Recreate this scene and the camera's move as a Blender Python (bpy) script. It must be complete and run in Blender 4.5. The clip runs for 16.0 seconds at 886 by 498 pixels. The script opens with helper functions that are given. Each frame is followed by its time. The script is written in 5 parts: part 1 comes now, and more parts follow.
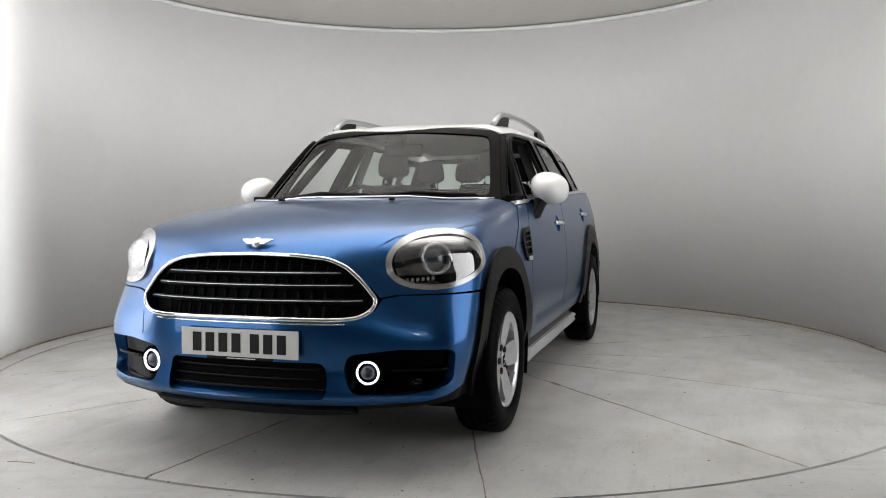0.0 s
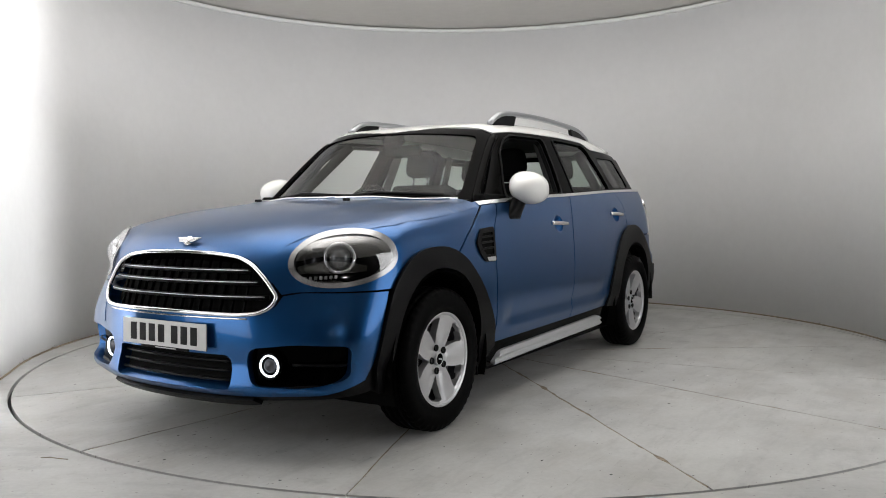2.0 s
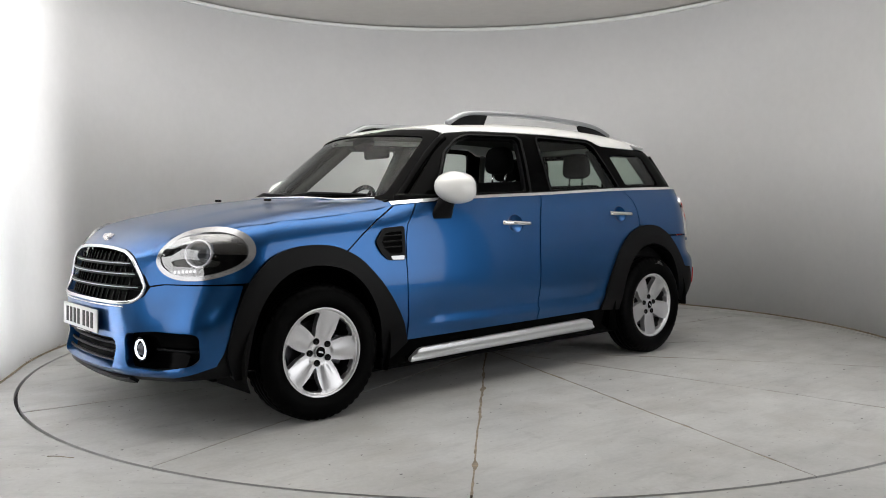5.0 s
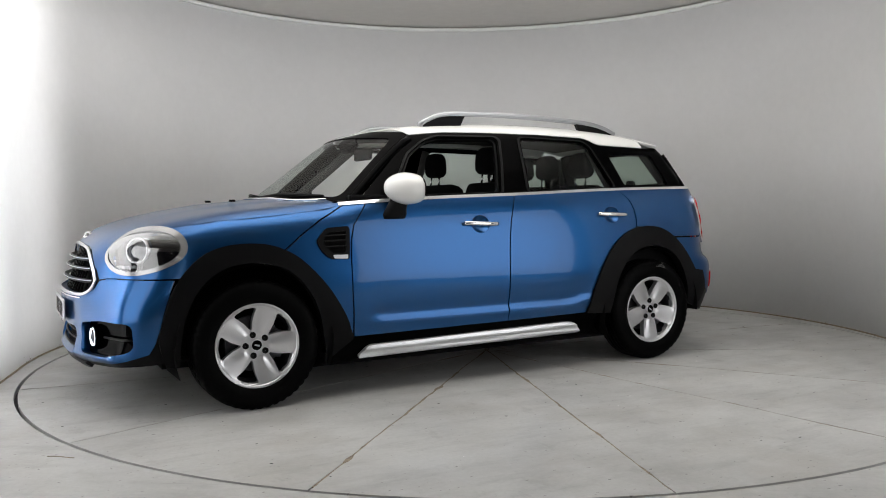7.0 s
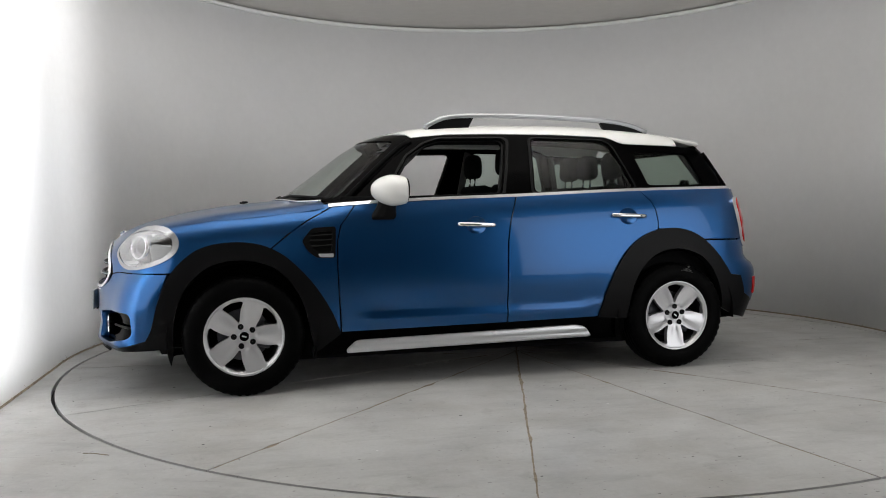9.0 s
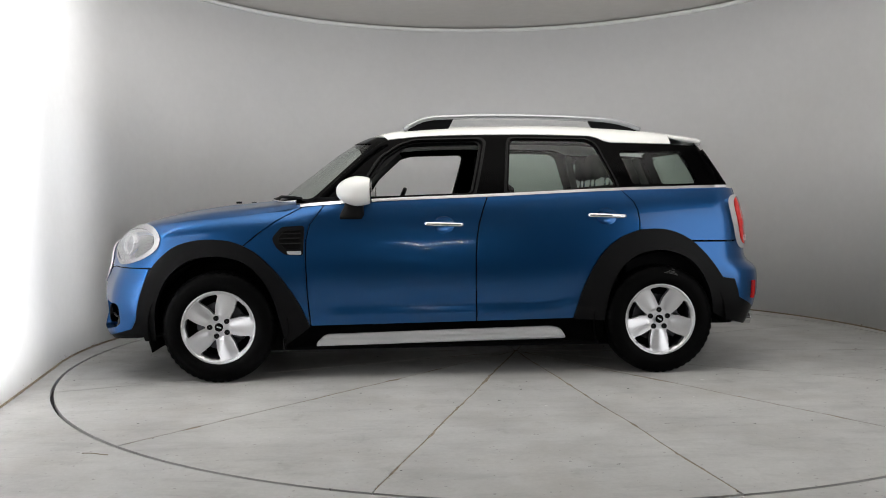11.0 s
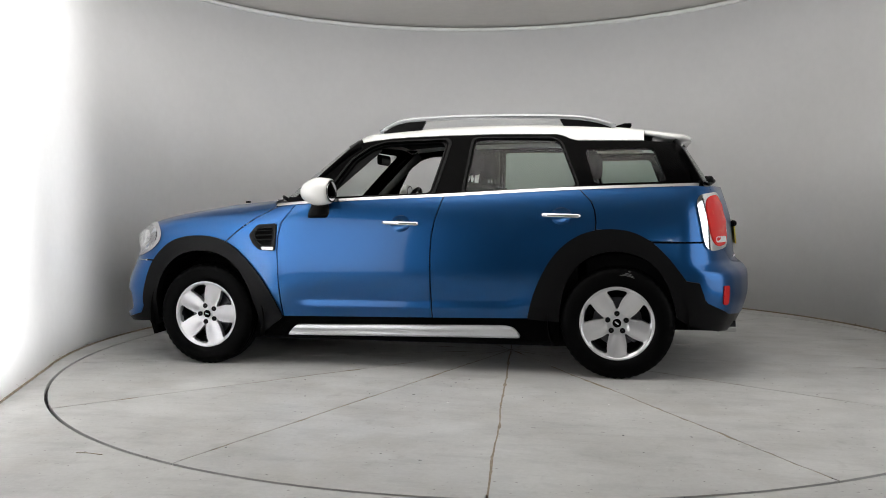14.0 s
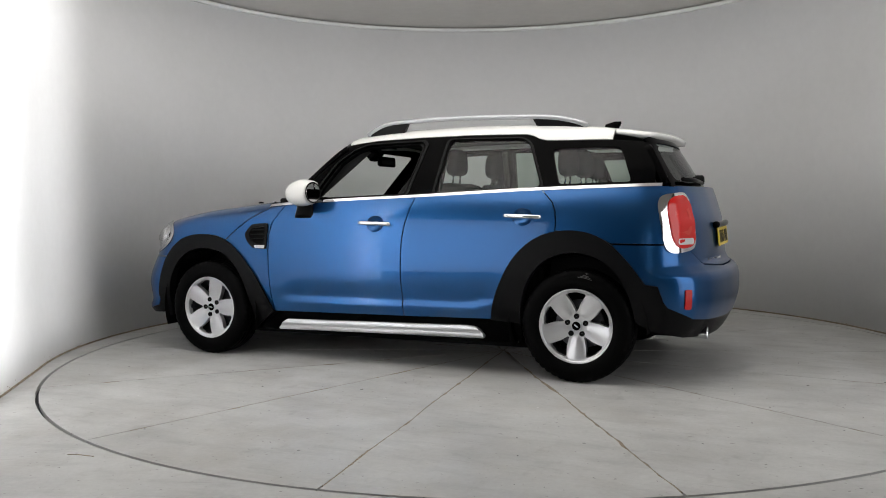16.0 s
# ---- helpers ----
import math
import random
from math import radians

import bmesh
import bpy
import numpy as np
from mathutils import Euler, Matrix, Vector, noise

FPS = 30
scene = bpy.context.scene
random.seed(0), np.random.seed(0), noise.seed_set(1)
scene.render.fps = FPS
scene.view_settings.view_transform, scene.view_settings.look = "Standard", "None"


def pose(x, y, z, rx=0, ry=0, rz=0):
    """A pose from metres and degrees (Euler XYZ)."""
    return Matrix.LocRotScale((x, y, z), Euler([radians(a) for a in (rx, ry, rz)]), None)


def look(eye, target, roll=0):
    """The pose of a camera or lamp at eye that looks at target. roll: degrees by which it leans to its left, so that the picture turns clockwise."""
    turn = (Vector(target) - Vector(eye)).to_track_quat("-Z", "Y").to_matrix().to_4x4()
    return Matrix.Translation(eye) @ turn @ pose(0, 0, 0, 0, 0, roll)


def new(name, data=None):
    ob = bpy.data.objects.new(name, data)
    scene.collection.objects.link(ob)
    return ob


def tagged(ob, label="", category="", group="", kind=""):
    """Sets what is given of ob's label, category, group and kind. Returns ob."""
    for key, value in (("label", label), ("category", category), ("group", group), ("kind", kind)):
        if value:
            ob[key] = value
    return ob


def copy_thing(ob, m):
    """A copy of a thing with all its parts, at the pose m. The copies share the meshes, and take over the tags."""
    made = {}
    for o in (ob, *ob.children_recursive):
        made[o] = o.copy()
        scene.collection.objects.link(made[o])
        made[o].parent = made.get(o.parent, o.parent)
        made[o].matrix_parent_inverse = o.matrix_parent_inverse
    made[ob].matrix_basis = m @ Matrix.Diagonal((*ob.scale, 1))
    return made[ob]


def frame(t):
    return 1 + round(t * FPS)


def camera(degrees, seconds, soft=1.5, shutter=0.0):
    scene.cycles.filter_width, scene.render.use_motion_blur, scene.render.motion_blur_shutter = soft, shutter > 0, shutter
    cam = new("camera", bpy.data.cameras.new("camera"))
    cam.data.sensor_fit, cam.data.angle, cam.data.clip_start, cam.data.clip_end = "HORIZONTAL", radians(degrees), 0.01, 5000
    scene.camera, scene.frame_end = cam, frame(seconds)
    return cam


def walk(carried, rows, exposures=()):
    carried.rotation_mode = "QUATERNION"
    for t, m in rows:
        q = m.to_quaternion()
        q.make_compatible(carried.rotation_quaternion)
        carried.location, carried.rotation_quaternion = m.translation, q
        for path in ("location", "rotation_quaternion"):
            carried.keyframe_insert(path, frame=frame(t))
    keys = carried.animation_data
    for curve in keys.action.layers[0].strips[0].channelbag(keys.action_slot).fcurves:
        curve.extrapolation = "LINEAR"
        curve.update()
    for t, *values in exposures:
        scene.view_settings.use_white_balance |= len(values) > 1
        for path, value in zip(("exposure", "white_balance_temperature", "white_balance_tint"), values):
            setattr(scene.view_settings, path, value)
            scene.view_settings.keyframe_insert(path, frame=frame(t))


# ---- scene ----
from mathutils.geometry import delaunay_2d_cdt

cam = camera(56.82, 16.0, soft=1.0)

# The camera stands before the booth and drifts a little in pan: seconds, pan, tilt, roll in degrees.
EYE = (0.0, -5.83, 1.039)
PAN = [(0.0, 0.77, -3.02, -0.44),
       (0.5, 1.39, -3.01, -0.44),
       (1.0, 2.09, -3.01, -0.46),
       (1.5, 2.49, -3.02, -0.48),
       (2.0, 2.65, -3.03, -0.52),
       (2.5, 2.88, -3.03, -0.53),
       (3.0, 2.97, -3.02, -0.53),
       (3.5, 3.07, -3.05, -0.53),
       (4.0, 3.01, -3.07, -0.55),
       (6.5, 2.99, -3.11, -0.56),
       (7.0, 3.0, -3.08, -0.55),
       (7.5, 3.3, -3.04, -0.57),
       (8.0, 4.0, -2.97, -0.56),
       (8.5, 4.7, -2.96, -0.56),
       (9.0, 5.09, -3.0, -0.58),
       (11.5, 5.0, -3.03, -0.58),
       (12.0, 4.97, -3.06, -0.57),
       (12.5, 4.97, -3.07, -0.57),
       (13.0, 5.04, -3.08, -0.55),
       (13.5, 4.99, -3.08, -0.55),
       (14.0, 4.69, -3.08, -0.56),
       (14.5, 4.64, -3.05, -0.58),
       (15.0, 4.52, -3.04, -0.58),
       (15.5, 4.39, -3.04, -0.59),
       (16.0, 4.17, -3.05, -0.6)]
# the film's own brightness drifts as the camera pans: seconds, stops
GAIN = [(0, 0.58), (2, 0.46), (3.5, 0.46), (7, 0.30), (9, 0.06), (11.5, 0.25), (12.5, 0.33), (14.5, 0.27), (16, 0.14)]
walk(cam, [(t, pose(*EYE, 90 + tilt, 0, pan) @ pose(0, 0, 0, 0, 0, roll)) for t, pan, tilt, roll in PAN], GAIN)

# ---- light ----
world = bpy.data.worlds.new("world")
scene.world = world
world.use_nodes = True
world.node_tree.nodes["Background"].inputs[0].default_value = (0.5, 0.52, 0.55, 1)
world.node_tree.nodes["Background"].inputs[1].default_value = 0.02


def area_lamp(name, eye, target, sx, sy, watts, colour=(1, 1, 1)):
    data = bpy.data.lights.new(name, "AREA")
    data.shape, data.size, data.size_y, data.energy, data.color = "RECTANGLE", sx, sy, watts, colour
    ob = new(name, data)
    ob.matrix_world = look(eye, target)
    return ob


# narrow banks that wash the ends of the booth's side walls, soft boxes on either side of the booth's mouth, and an
# added, unseen fill that washes the ceiling
area_lamp("light_bank", (-1.68, -3.7, 1.5), (-2.69, -1.72, 1.5), 0.20, 2.9, 24).data.spread = radians(13)
area_lamp("light_bank", (1.75, -3.45, 1.55), (2.6, -1.7, 1.5), 0.6, 2.6, 1.2).data.spread = radians(66)
area_lamp("soft_box", (-3.0, -3.75, 1.25), (-0.2, -0.8, 0.9), 1.9, 2.2, 24)
area_lamp("soft_box", (2.97, -2.7, 1.25), (0.12, -0.75, 0.9), 2.2, 2.2, 27)
# added fill with no real fixture, bounced off the ceiling as soft top light
area_lamp("ceiling_fill", (-0.3, -1.25, 2.4), (-0.36, -1.10, 2.95), 3.9, 2.3, 108)

# ---- materials ----
def material(name, colour, rough=0.5, metal=0.0, coat=0.0, grain=0.0, scale=40.0, bump=0.0, stains=0.0, stain_scale=1.5, spec=0.5, trans=0.0, ior=1.45):
    m = bpy.data.materials.new(name)
    m.use_nodes = True
    n, l = m.node_tree.nodes, m.node_tree.links
    b = n["Principled BSDF"]
    b.inputs["Roughness"].default_value, b.inputs["Metallic"].default_value = rough, metal
    b.inputs["Coat Weight"].default_value, b.inputs["Coat Roughness"].default_value = coat, 0.03
    b.inputs["Specular IOR Level"].default_value, b.inputs["Transmission Weight"].default_value, b.inputs["IOR"].default_value = spec, trans, ior
    b.inputs["Base Color"].default_value = (*colour, 1)
    co = n.new("ShaderNodeTexCoord")
    if grain or bump:
        t = n.new("ShaderNodeTexNoise")
        t.inputs["Scale"].default_value, t.inputs["Detail"].default_value = scale, 6
        l.new(co.outputs["Object"], t.inputs["Vector"])
    if grain or stains:
        last = None
        for amount, size in ((grain, scale), (stains, stain_scale)):
            if not amount:
                continue
            t2 = n.new("ShaderNodeTexNoise")
            t2.inputs["Scale"].default_value, t2.inputs["Detail"].default_value, t2.inputs["Roughness"].default_value = size, 7, 0.6
            l.new(co.outputs["Object"], t2.inputs["Vector"])
            r = n.new("ShaderNodeMapRange")
            r.inputs["From Min"].default_value, r.inputs["From Max"].default_value = 0.3, 0.7
            r.inputs["To Min"].default_value, r.inputs["To Max"].default_value = 1 - amount, 1 + amount
            l.new(t2.outputs["Fac"], r.inputs["Value"])
            mx = n.new("ShaderNodeMix")
            mx.data_type, mx.blend_type = "RGBA", "MULTIPLY"
            mx.inputs["Factor"].default_value = 1
            if last is None:
                mx.inputs["A"].default_value = (*colour, 1)
            else:
                l.new(last, mx.inputs["A"])
            l.new(r.outputs["Result"], mx.inputs["B"])
            last = mx.outputs["Result"]
        l.new(last, b.inputs["Base Color"])
    if bump:
        bp = n.new("ShaderNodeBump")
        bp.inputs["Strength"].default_value, bp.inputs["Distance"].default_value = bump, 0.004
        l.new(t.outputs["Fac"], bp.inputs["Height"])
        l.new(bp.outputs["Normal"], b.inputs["Normal"])
    return m


def glow(name, colour, strength):
    m = material(name, colour, 0.3)
    b = m.node_tree.nodes["Principled BSDF"]
    b.inputs["Emission Color"].default_value, b.inputs["Emission Strength"].default_value = (*colour, 1), strength
    return m


def metallic_paint(name, colour):
    """Blue metallic lacquer: a flake base under a clear coat, with faint orange peel."""
    m = material(name, colour, 0.28, 0.9, 0.5)
    n, l = m.node_tree.nodes, m.node_tree.links
    b = n["Principled BSDF"]
    co = n.new("ShaderNodeTexCoord")
    flake = n.new("ShaderNodeTexVoronoi")
    flake.inputs["Scale"].default_value = 900
    l.new(co.outputs["Object"], flake.inputs["Vector"])
    r = n.new("ShaderNodeMapRange")
    r.inputs["To Min"].default_value, r.inputs["To Max"].default_value = 0.85, 1.2
    l.new(flake.outputs["Distance"], r.inputs["Value"])
    mx = n.new("ShaderNodeMix")
    mx.data_type, mx.blend_type = "RGBA", "MULTIPLY"
    mx.inputs["Factor"].default_value, mx.inputs["A"].default_value = 1, (*colour, 1)
    l.new(r.outputs["Result"], mx.inputs["B"])
    l.new(mx.outputs["Result"], b.inputs["Base Color"])
    peel = n.new("ShaderNodeTexNoise")
    peel.inputs["Scale"].default_value = 60
    l.new(co.outputs["Object"], peel.inputs["Vector"])
    bp = n.new("ShaderNodeBump")
    bp.inputs["Strength"].default_value, bp.inputs["Distance"].default_value = 0.03, 0.001
    l.new(peel.outputs["Fac"], bp.inputs["Height"])
    l.new(bp.outputs["Normal"], b.inputs["Coat Normal"])
    b.inputs["Coat Roughness"].default_value = 0.055
    return m


PAINT = metallic_paint("blue_lacquer", (0.0115, 0.079, 0.234))
WHITE = material("white_lacquer", (0.8, 0.8, 0.78), 0.3, coat=0.8)
BLACK_GLOSS = material("black_gloss", (0.0006, 0.0006, 0.0007), 0.1, spec=0.03)
BLACK_TRIM = material("black_plastic", (0.0038, 0.0038, 0.0042), 0.38, grain=0.15, scale=300, bump=0.1, spec=0.13)
CHALK = material("grey_chalk", (0.10, 0.10, 0.10), 0.9, grain=0.4, scale=150)
CAVITY = material("dark_cavity", (0.002, 0.002, 0.002), 0.8, spec=0.1)
RUBBER = material("tyre_rubber", (0.0012, 0.0012, 0.0013), 0.5, grain=0.25, scale=90, bump=0.1, spec=0.05)
ALLOY = material("silver_alloy", (0.62, 0.62, 0.64), 0.3, 0.75, coat=0.3, grain=0.05, scale=200)
DARK_METAL = material("brake_steel", (0.09, 0.09, 0.1), 0.45, 0.9, grain=0.2, scale=60)
CHROME = material("chrome", (0.82, 0.82, 0.84), 0.07, 1.0)
BEZEL = material("bezel_silver", (0.42, 0.42, 0.43), 0.25, 0.75, coat=0.3)
RAIL = material("rail_silver", (0.40, 0.41, 0.43), 0.3, 0.8, grain=0.04, scale=120)
SATIN = material("satin_silver", (0.66, 0.67, 0.69), 0.34, 0.7, grain=0.04, scale=120)
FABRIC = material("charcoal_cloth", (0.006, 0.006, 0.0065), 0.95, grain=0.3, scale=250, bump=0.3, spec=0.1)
LINING = material("grey_lining", (0.075, 0.075, 0.073), 0.9, grain=0.1, scale=200, spec=0.15)
PLATE = material("plate_white", (0.58, 0.58, 0.57), 0.35, grain=0.03, scale=30)
PLATE_YELLOW = material("plate_yellow", (0.75, 0.55, 0.04), 0.35, grain=0.03, scale=30)
INK = material("black_ink", (0.008, 0.008, 0.008), 0.5, spec=0.2)
RED = material("red_lens", (0.42, 0.008, 0.008), 0.15, coat=0.3)
RED.node_tree.nodes["Principled BSDF"].inputs["Emission Color"].default_value = (1.0, 0.05, 0.03, 1)
RED.node_tree.nodes["Principled BSDF"].inputs["Emission Strength"].default_value = 0.10
GUIDE = material("red_light_guide", (0.56, 0.035, 0.025), 0.2, coat=0.4)
REFLECTOR = material("red_reflector", (0.5, 0.01, 0.01), 0.25)


def glass(name, tint, mix, edge=4.5):
    """Thin glazing: part clear, part gloss, tinted by what it lets through."""
    m = bpy.data.materials.new(name)
    m.use_nodes = True
    n, l = m.node_tree.nodes, m.node_tree.links
    n.remove(n["Principled BSDF"])
    clear, gloss, both = n.new("ShaderNodeBsdfTransparent"), n.new("ShaderNodeBsdfGlossy"), n.new("ShaderNodeMixShader")
    clear.inputs["Color"].default_value = (*tint, 1)
    gloss.inputs["Roughness"].default_value = 0.02
    fr = n.new("ShaderNodeLayerWeight")
    fr.inputs["Blend"].default_value = 0.5
    power, scaled = n.new("ShaderNodeMath"), n.new("ShaderNodeMath")
    power.operation, scaled.operation = "POWER", "MULTIPLY_ADD"
    power.inputs[1].default_value, scaled.inputs[1].default_value, scaled.inputs[2].default_value = edge, 0.75, mix
    l.new(fr.outputs["Facing"], power.inputs[0])
    l.new(power.outputs[0], scaled.inputs[0])
    l.new(scaled.outputs[0], both.inputs["Fac"])
    l.new(clear.outputs["BSDF"], both.inputs[1])
    l.new(gloss.outputs["BSDF"], both.inputs[2])
    l.new(both.outputs["Shader"], n["Material Output"].inputs["Surface"])
    return m


SCREEN = glass("windscreen_glass", (0.86, 0.90, 0.87), 0.025)
SIDE_GLASS = glass("side_glass", (0.66, 0.74, 0.69), 0.03)
LENS = glass("lamp_lens", (0.93, 0.93, 0.95), 0.15, 1.3)
RING_GLOW = glow("lamp_ring_glow", (0.85, 0.92, 1.0), 1.7)
WALL_PAINT = material("white_wall_paint", (0.78, 0.78, 0.785), 0.75, grain=0.015, scale=14, bump=0.08, stains=0.03, stain_scale=0.8)
RIM_PAINT = material("white_rim", (0.78, 0.78, 0.77), 0.5, grain=0.03, scale=8)
CEILING_PAINT = material("ceiling_paint", (0.66, 0.64, 0.61), 0.85, grain=0.03, scale=10)
BACK_PAINT = material("studio_wall_paint", (0.06, 0.06, 0.062), 0.85, grain=0.05, scale=6)


def concrete(name, colour):
    """Worn floor paint: cloudy patches, long faint drag marks, small dark specks and uneven gloss."""
    m = material(name, colour, 0.5, grain=0.05, scale=45, bump=0.10, stains=0.15, stain_scale=1.6)
    n, l = m.node_tree.nodes, m.node_tree.links
    b = n["Principled BSDF"]
    co = n.new("ShaderNodeTexCoord")
    last = b.inputs["Base Color"].links[0].from_socket

    def layer(scale, detail, lo, hi, dark, stretch, turn, tint=(1, 1, 1)):
        nonlocal last
        mp = n.new("ShaderNodeMapping")
        mp.inputs["Scale"].default_value, mp.inputs["Rotation"].default_value = (1, stretch, 1), (0, 0, turn)
        t = n.new("ShaderNodeTexNoise")
        t.inputs["Scale"].default_value, t.inputs["Detail"].default_value, t.inputs["Roughness"].default_value = scale, detail, 0.65
        l.new(co.outputs["Object"], mp.inputs["Vector"])
        l.new(mp.outputs["Vector"], t.inputs["Vector"])
        r = n.new("ShaderNodeMapRange")
        r.inputs["From Min"].default_value, r.inputs["From Max"].default_value = lo, hi
        r.inputs["To Min"].default_value, r.inputs["To Max"].default_value = 0, dark
        l.new(t.outputs["Fac"], r.inputs["Value"])
        mx = n.new("ShaderNodeMix")
        mx.data_type, mx.blend_type = "RGBA", "MIX"
        mx.inputs["B"].default_value = (*tint, 1)
        l.new(r.outputs["Result"], mx.inputs["Factor"])
        l.new(last, mx.inputs["A"])
        last = mx.outputs["Result"]
    layer(2.2, 6, 0.50, 0.72, 0.35, 3.5, 0.5, (0.22, 0.22, 0.22))
    layer(5.5, 5, 0.55, 0.75, 0.30, 1.6, 1.9, (0.56, 0.56, 0.55))
    layer(1.4, 7, 0.50, 0.68, 0.32, 1.3, 0.9, (0.33, 0.305, 0.27))
    layer(7.5, 4, 0.60, 0.70, 0.22, 0.6, 2.6, (0.20, 0.19, 0.175))
    layer(3.0, 8, 0.60, 0.70, 0.25, 14.0, 1.2, (0.20, 0.20, 0.20))
    layer(16, 2, 0.715, 0.745, 0.75, 1.8, 0.3, (0.07, 0.065, 0.06))
    layer(34, 1, 0.72, 0.76, 0.6, 1.5, 2.2, (0.12, 0.11, 0.10))
    l.new(last, b.inputs["Base Color"])
    t = n.new("ShaderNodeTexNoise")
    t.inputs["Scale"].default_value, t.inputs["Detail"].default_value = 3.5, 8
    l.new(co.outputs["Object"], t.inputs["Vector"])
    r = n.new("ShaderNodeMapRange")
    r.inputs["From Min"].default_value, r.inputs["From Max"].default_value = 0.3, 0.7
    r.inputs["To Min"].default_value, r.inputs["To Max"].default_value = 0.36, 0.6
    l.new(t.outputs["Fac"], r.inputs["Value"])
    l.new(r.outputs["Result"], b.inputs["Roughness"])
    return m


CONCRETE = concrete("grey_painted_concrete", (0.45, 0.45, 0.44))
CRACK = material("crack_dirt", (0.25, 0.205, 0.15), 0.9, grain=0.4, scale=25)
GAP = material("turntable_gap", (0.018, 0.018, 0.02), 0.8, grain=0.2, scale=20)


# ---- mesh helpers ----
def link(name, bm, mat, parent=None, smooth=False):
    me = bpy.data.meshes.new(name)
    bm.to_mesh(me)
    bm.free()
    me.materials.append(mat)
    if smooth:
        me.shade_smooth()
    ob = new(name, me)
    ob.parent = parent
    return ob


def part(name, bm, mat, parent, label="", smooth=False):
    ob = link(name, bm, mat, parent, smooth)
    return tagged(ob, label)


def box(bm, centre, size, m=None, bevel=0.0):
    r = bmesh.ops.create_cube(bm, size=1, matrix=Matrix.Translation(centre) @ (m or Matrix()) @ Matrix.Diagonal((*size, 1)))
    if bevel:
        es = {e for v in r["verts"] for e in v.link_edges}
        bmesh.ops.bevel(bm, geom=list(es), offset=bevel, segments=2, affect="EDGES", profile=0.5)
    return bm


def lathe(bm, profile, axis_m=None, n=64, closed=False):
    """Turns a profile of (radius, height) about the local z axis."""
    m = axis_m or Matrix()
    rings = [[bm.verts.new(m @ Vector((r * math.cos(2 * math.pi * k / n), r * math.sin(2 * math.pi * k / n), h))) for k in range(n)] for r, h in profile]
    pairs = list(zip(rings, rings[1:])) + ([(rings[-1], rings[0])] if closed else [])
    for a, b in pairs:
        for k in range(n):
            bm.faces.new((a[k], a[(k + 1) % n], b[(k + 1) % n], b[k]))
    return bm


def tube(bm, pts, radius, n=8, flat=1.0):
    """A round or flattened bar along points."""
    pts = [Vector(p) for p in pts]
    rings = []
    for i, p in enumerate(pts):
        d = (pts[min(i + 1, len(pts) - 1)] - pts[max(i - 1, 0)]).normalized()
        side = d.cross(Vector((0, 0, 1)))
        side = side.normalized() if side.length > 1e-4 else Vector((0, 1, 0))
        up = side.cross(d)
        rings.append([bm.verts.new(p + radius * (math.cos(2 * math.pi * k / n) * side * flat + math.sin(2 * math.pi * k / n) * up)) for k in range(n)])
    for a, b in zip(rings, rings[1:]):
        for k in range(n):
            bm.faces.new((a[k], a[(k + 1) % n], b[(k + 1) % n], b[k]))
    bm.faces.new(rings[0][::-1])
    bm.faces.new(rings[-1])
    return bm


def curve(xs, ys):
    """A smooth monotone curve through points, as a function of arrays."""
    x, y = np.array(xs, float), np.array(ys, float)
    h, d = np.diff(x), np.diff(y) / np.diff(x)
    m = np.zeros(len(x))
    m[0], m[-1] = d[0], d[-1]
    for i in range(1, len(x) - 1):
        if d[i - 1] * d[i] > 0:
            w1, w2 = 2 * h[i] + h[i - 1], h[i] + 2 * h[i - 1]
            m[i] = (w1 + w2) / (w1 / d[i - 1] + w2 / d[i])

    def f(q):
        q = np.asarray(q, float)
        i = np.clip(np.searchsorted(x, q) - 1, 0, len(x) - 2)
        t = (q - x[i]) / h[i]
        inside = (2 * t**3 - 3 * t**2 + 1) * y[i] + (t**3 - 2 * t**2 + t) * h[i] * m[i] + (3 * t**2 - 2 * t**3) * y[i + 1] + (t**3 - t**2) * h[i] * m[i + 1]
        return np.where(q < x[0], y[0] + m[0] * (q - x[0]), np.where(q > x[-1], y[-1] + m[-1] * (q - x[-1]), inside))
    return f


def rounded(poly, r=0.03, n=5):
    """A polygon with its corners rounded."""
    out = []
    p = [Vector((*q, 0)).to_2d() for q in poly]
    for i, b in enumerate(p):
        a, c = p[i - 1], p[(i + 1) % len(p)]
        ab, cb = a - b, c - b
        k = min(r, 0.45 * ab.length, 0.45 * cb.length)
        s, e = b + ab.normalized() * k, b + cb.normalized() * k
        for j in range(n + 1):
            t = j / n
            out.append(tuple((1 - t)**2 * s + 2 * t * (1 - t) * b + t * t * e))
    return out


def oval(cx, cy, rx, ry, n=40, power=2.0, turn=0.0):
    out = []
    for k in range(n):
        a = 2 * math.pi * k / n
        u, v = math.copysign(abs(math.cos(a))**(2 / power), math.cos(a)) * rx, math.copysign(abs(math.sin(a))**(2 / power), math.sin(a)) * ry
        out.append((cx + u * math.cos(turn) - v * math.sin(turn), cy + u * math.sin(turn) + v * math.cos(turn)))
    return out


def dense(poly, step):
    out = []
    for i, a in enumerate(poly):
        b = poly[(i + 1) % len(poly)]
        n = max(1, int(math.hypot(b[0] - a[0], b[1] - a[1]) / step))
        out += [(a[0] + (b[0] - a[0]) * k / n, a[1] + (b[1] - a[1]) * k / n) for k in range(n)]
    return out


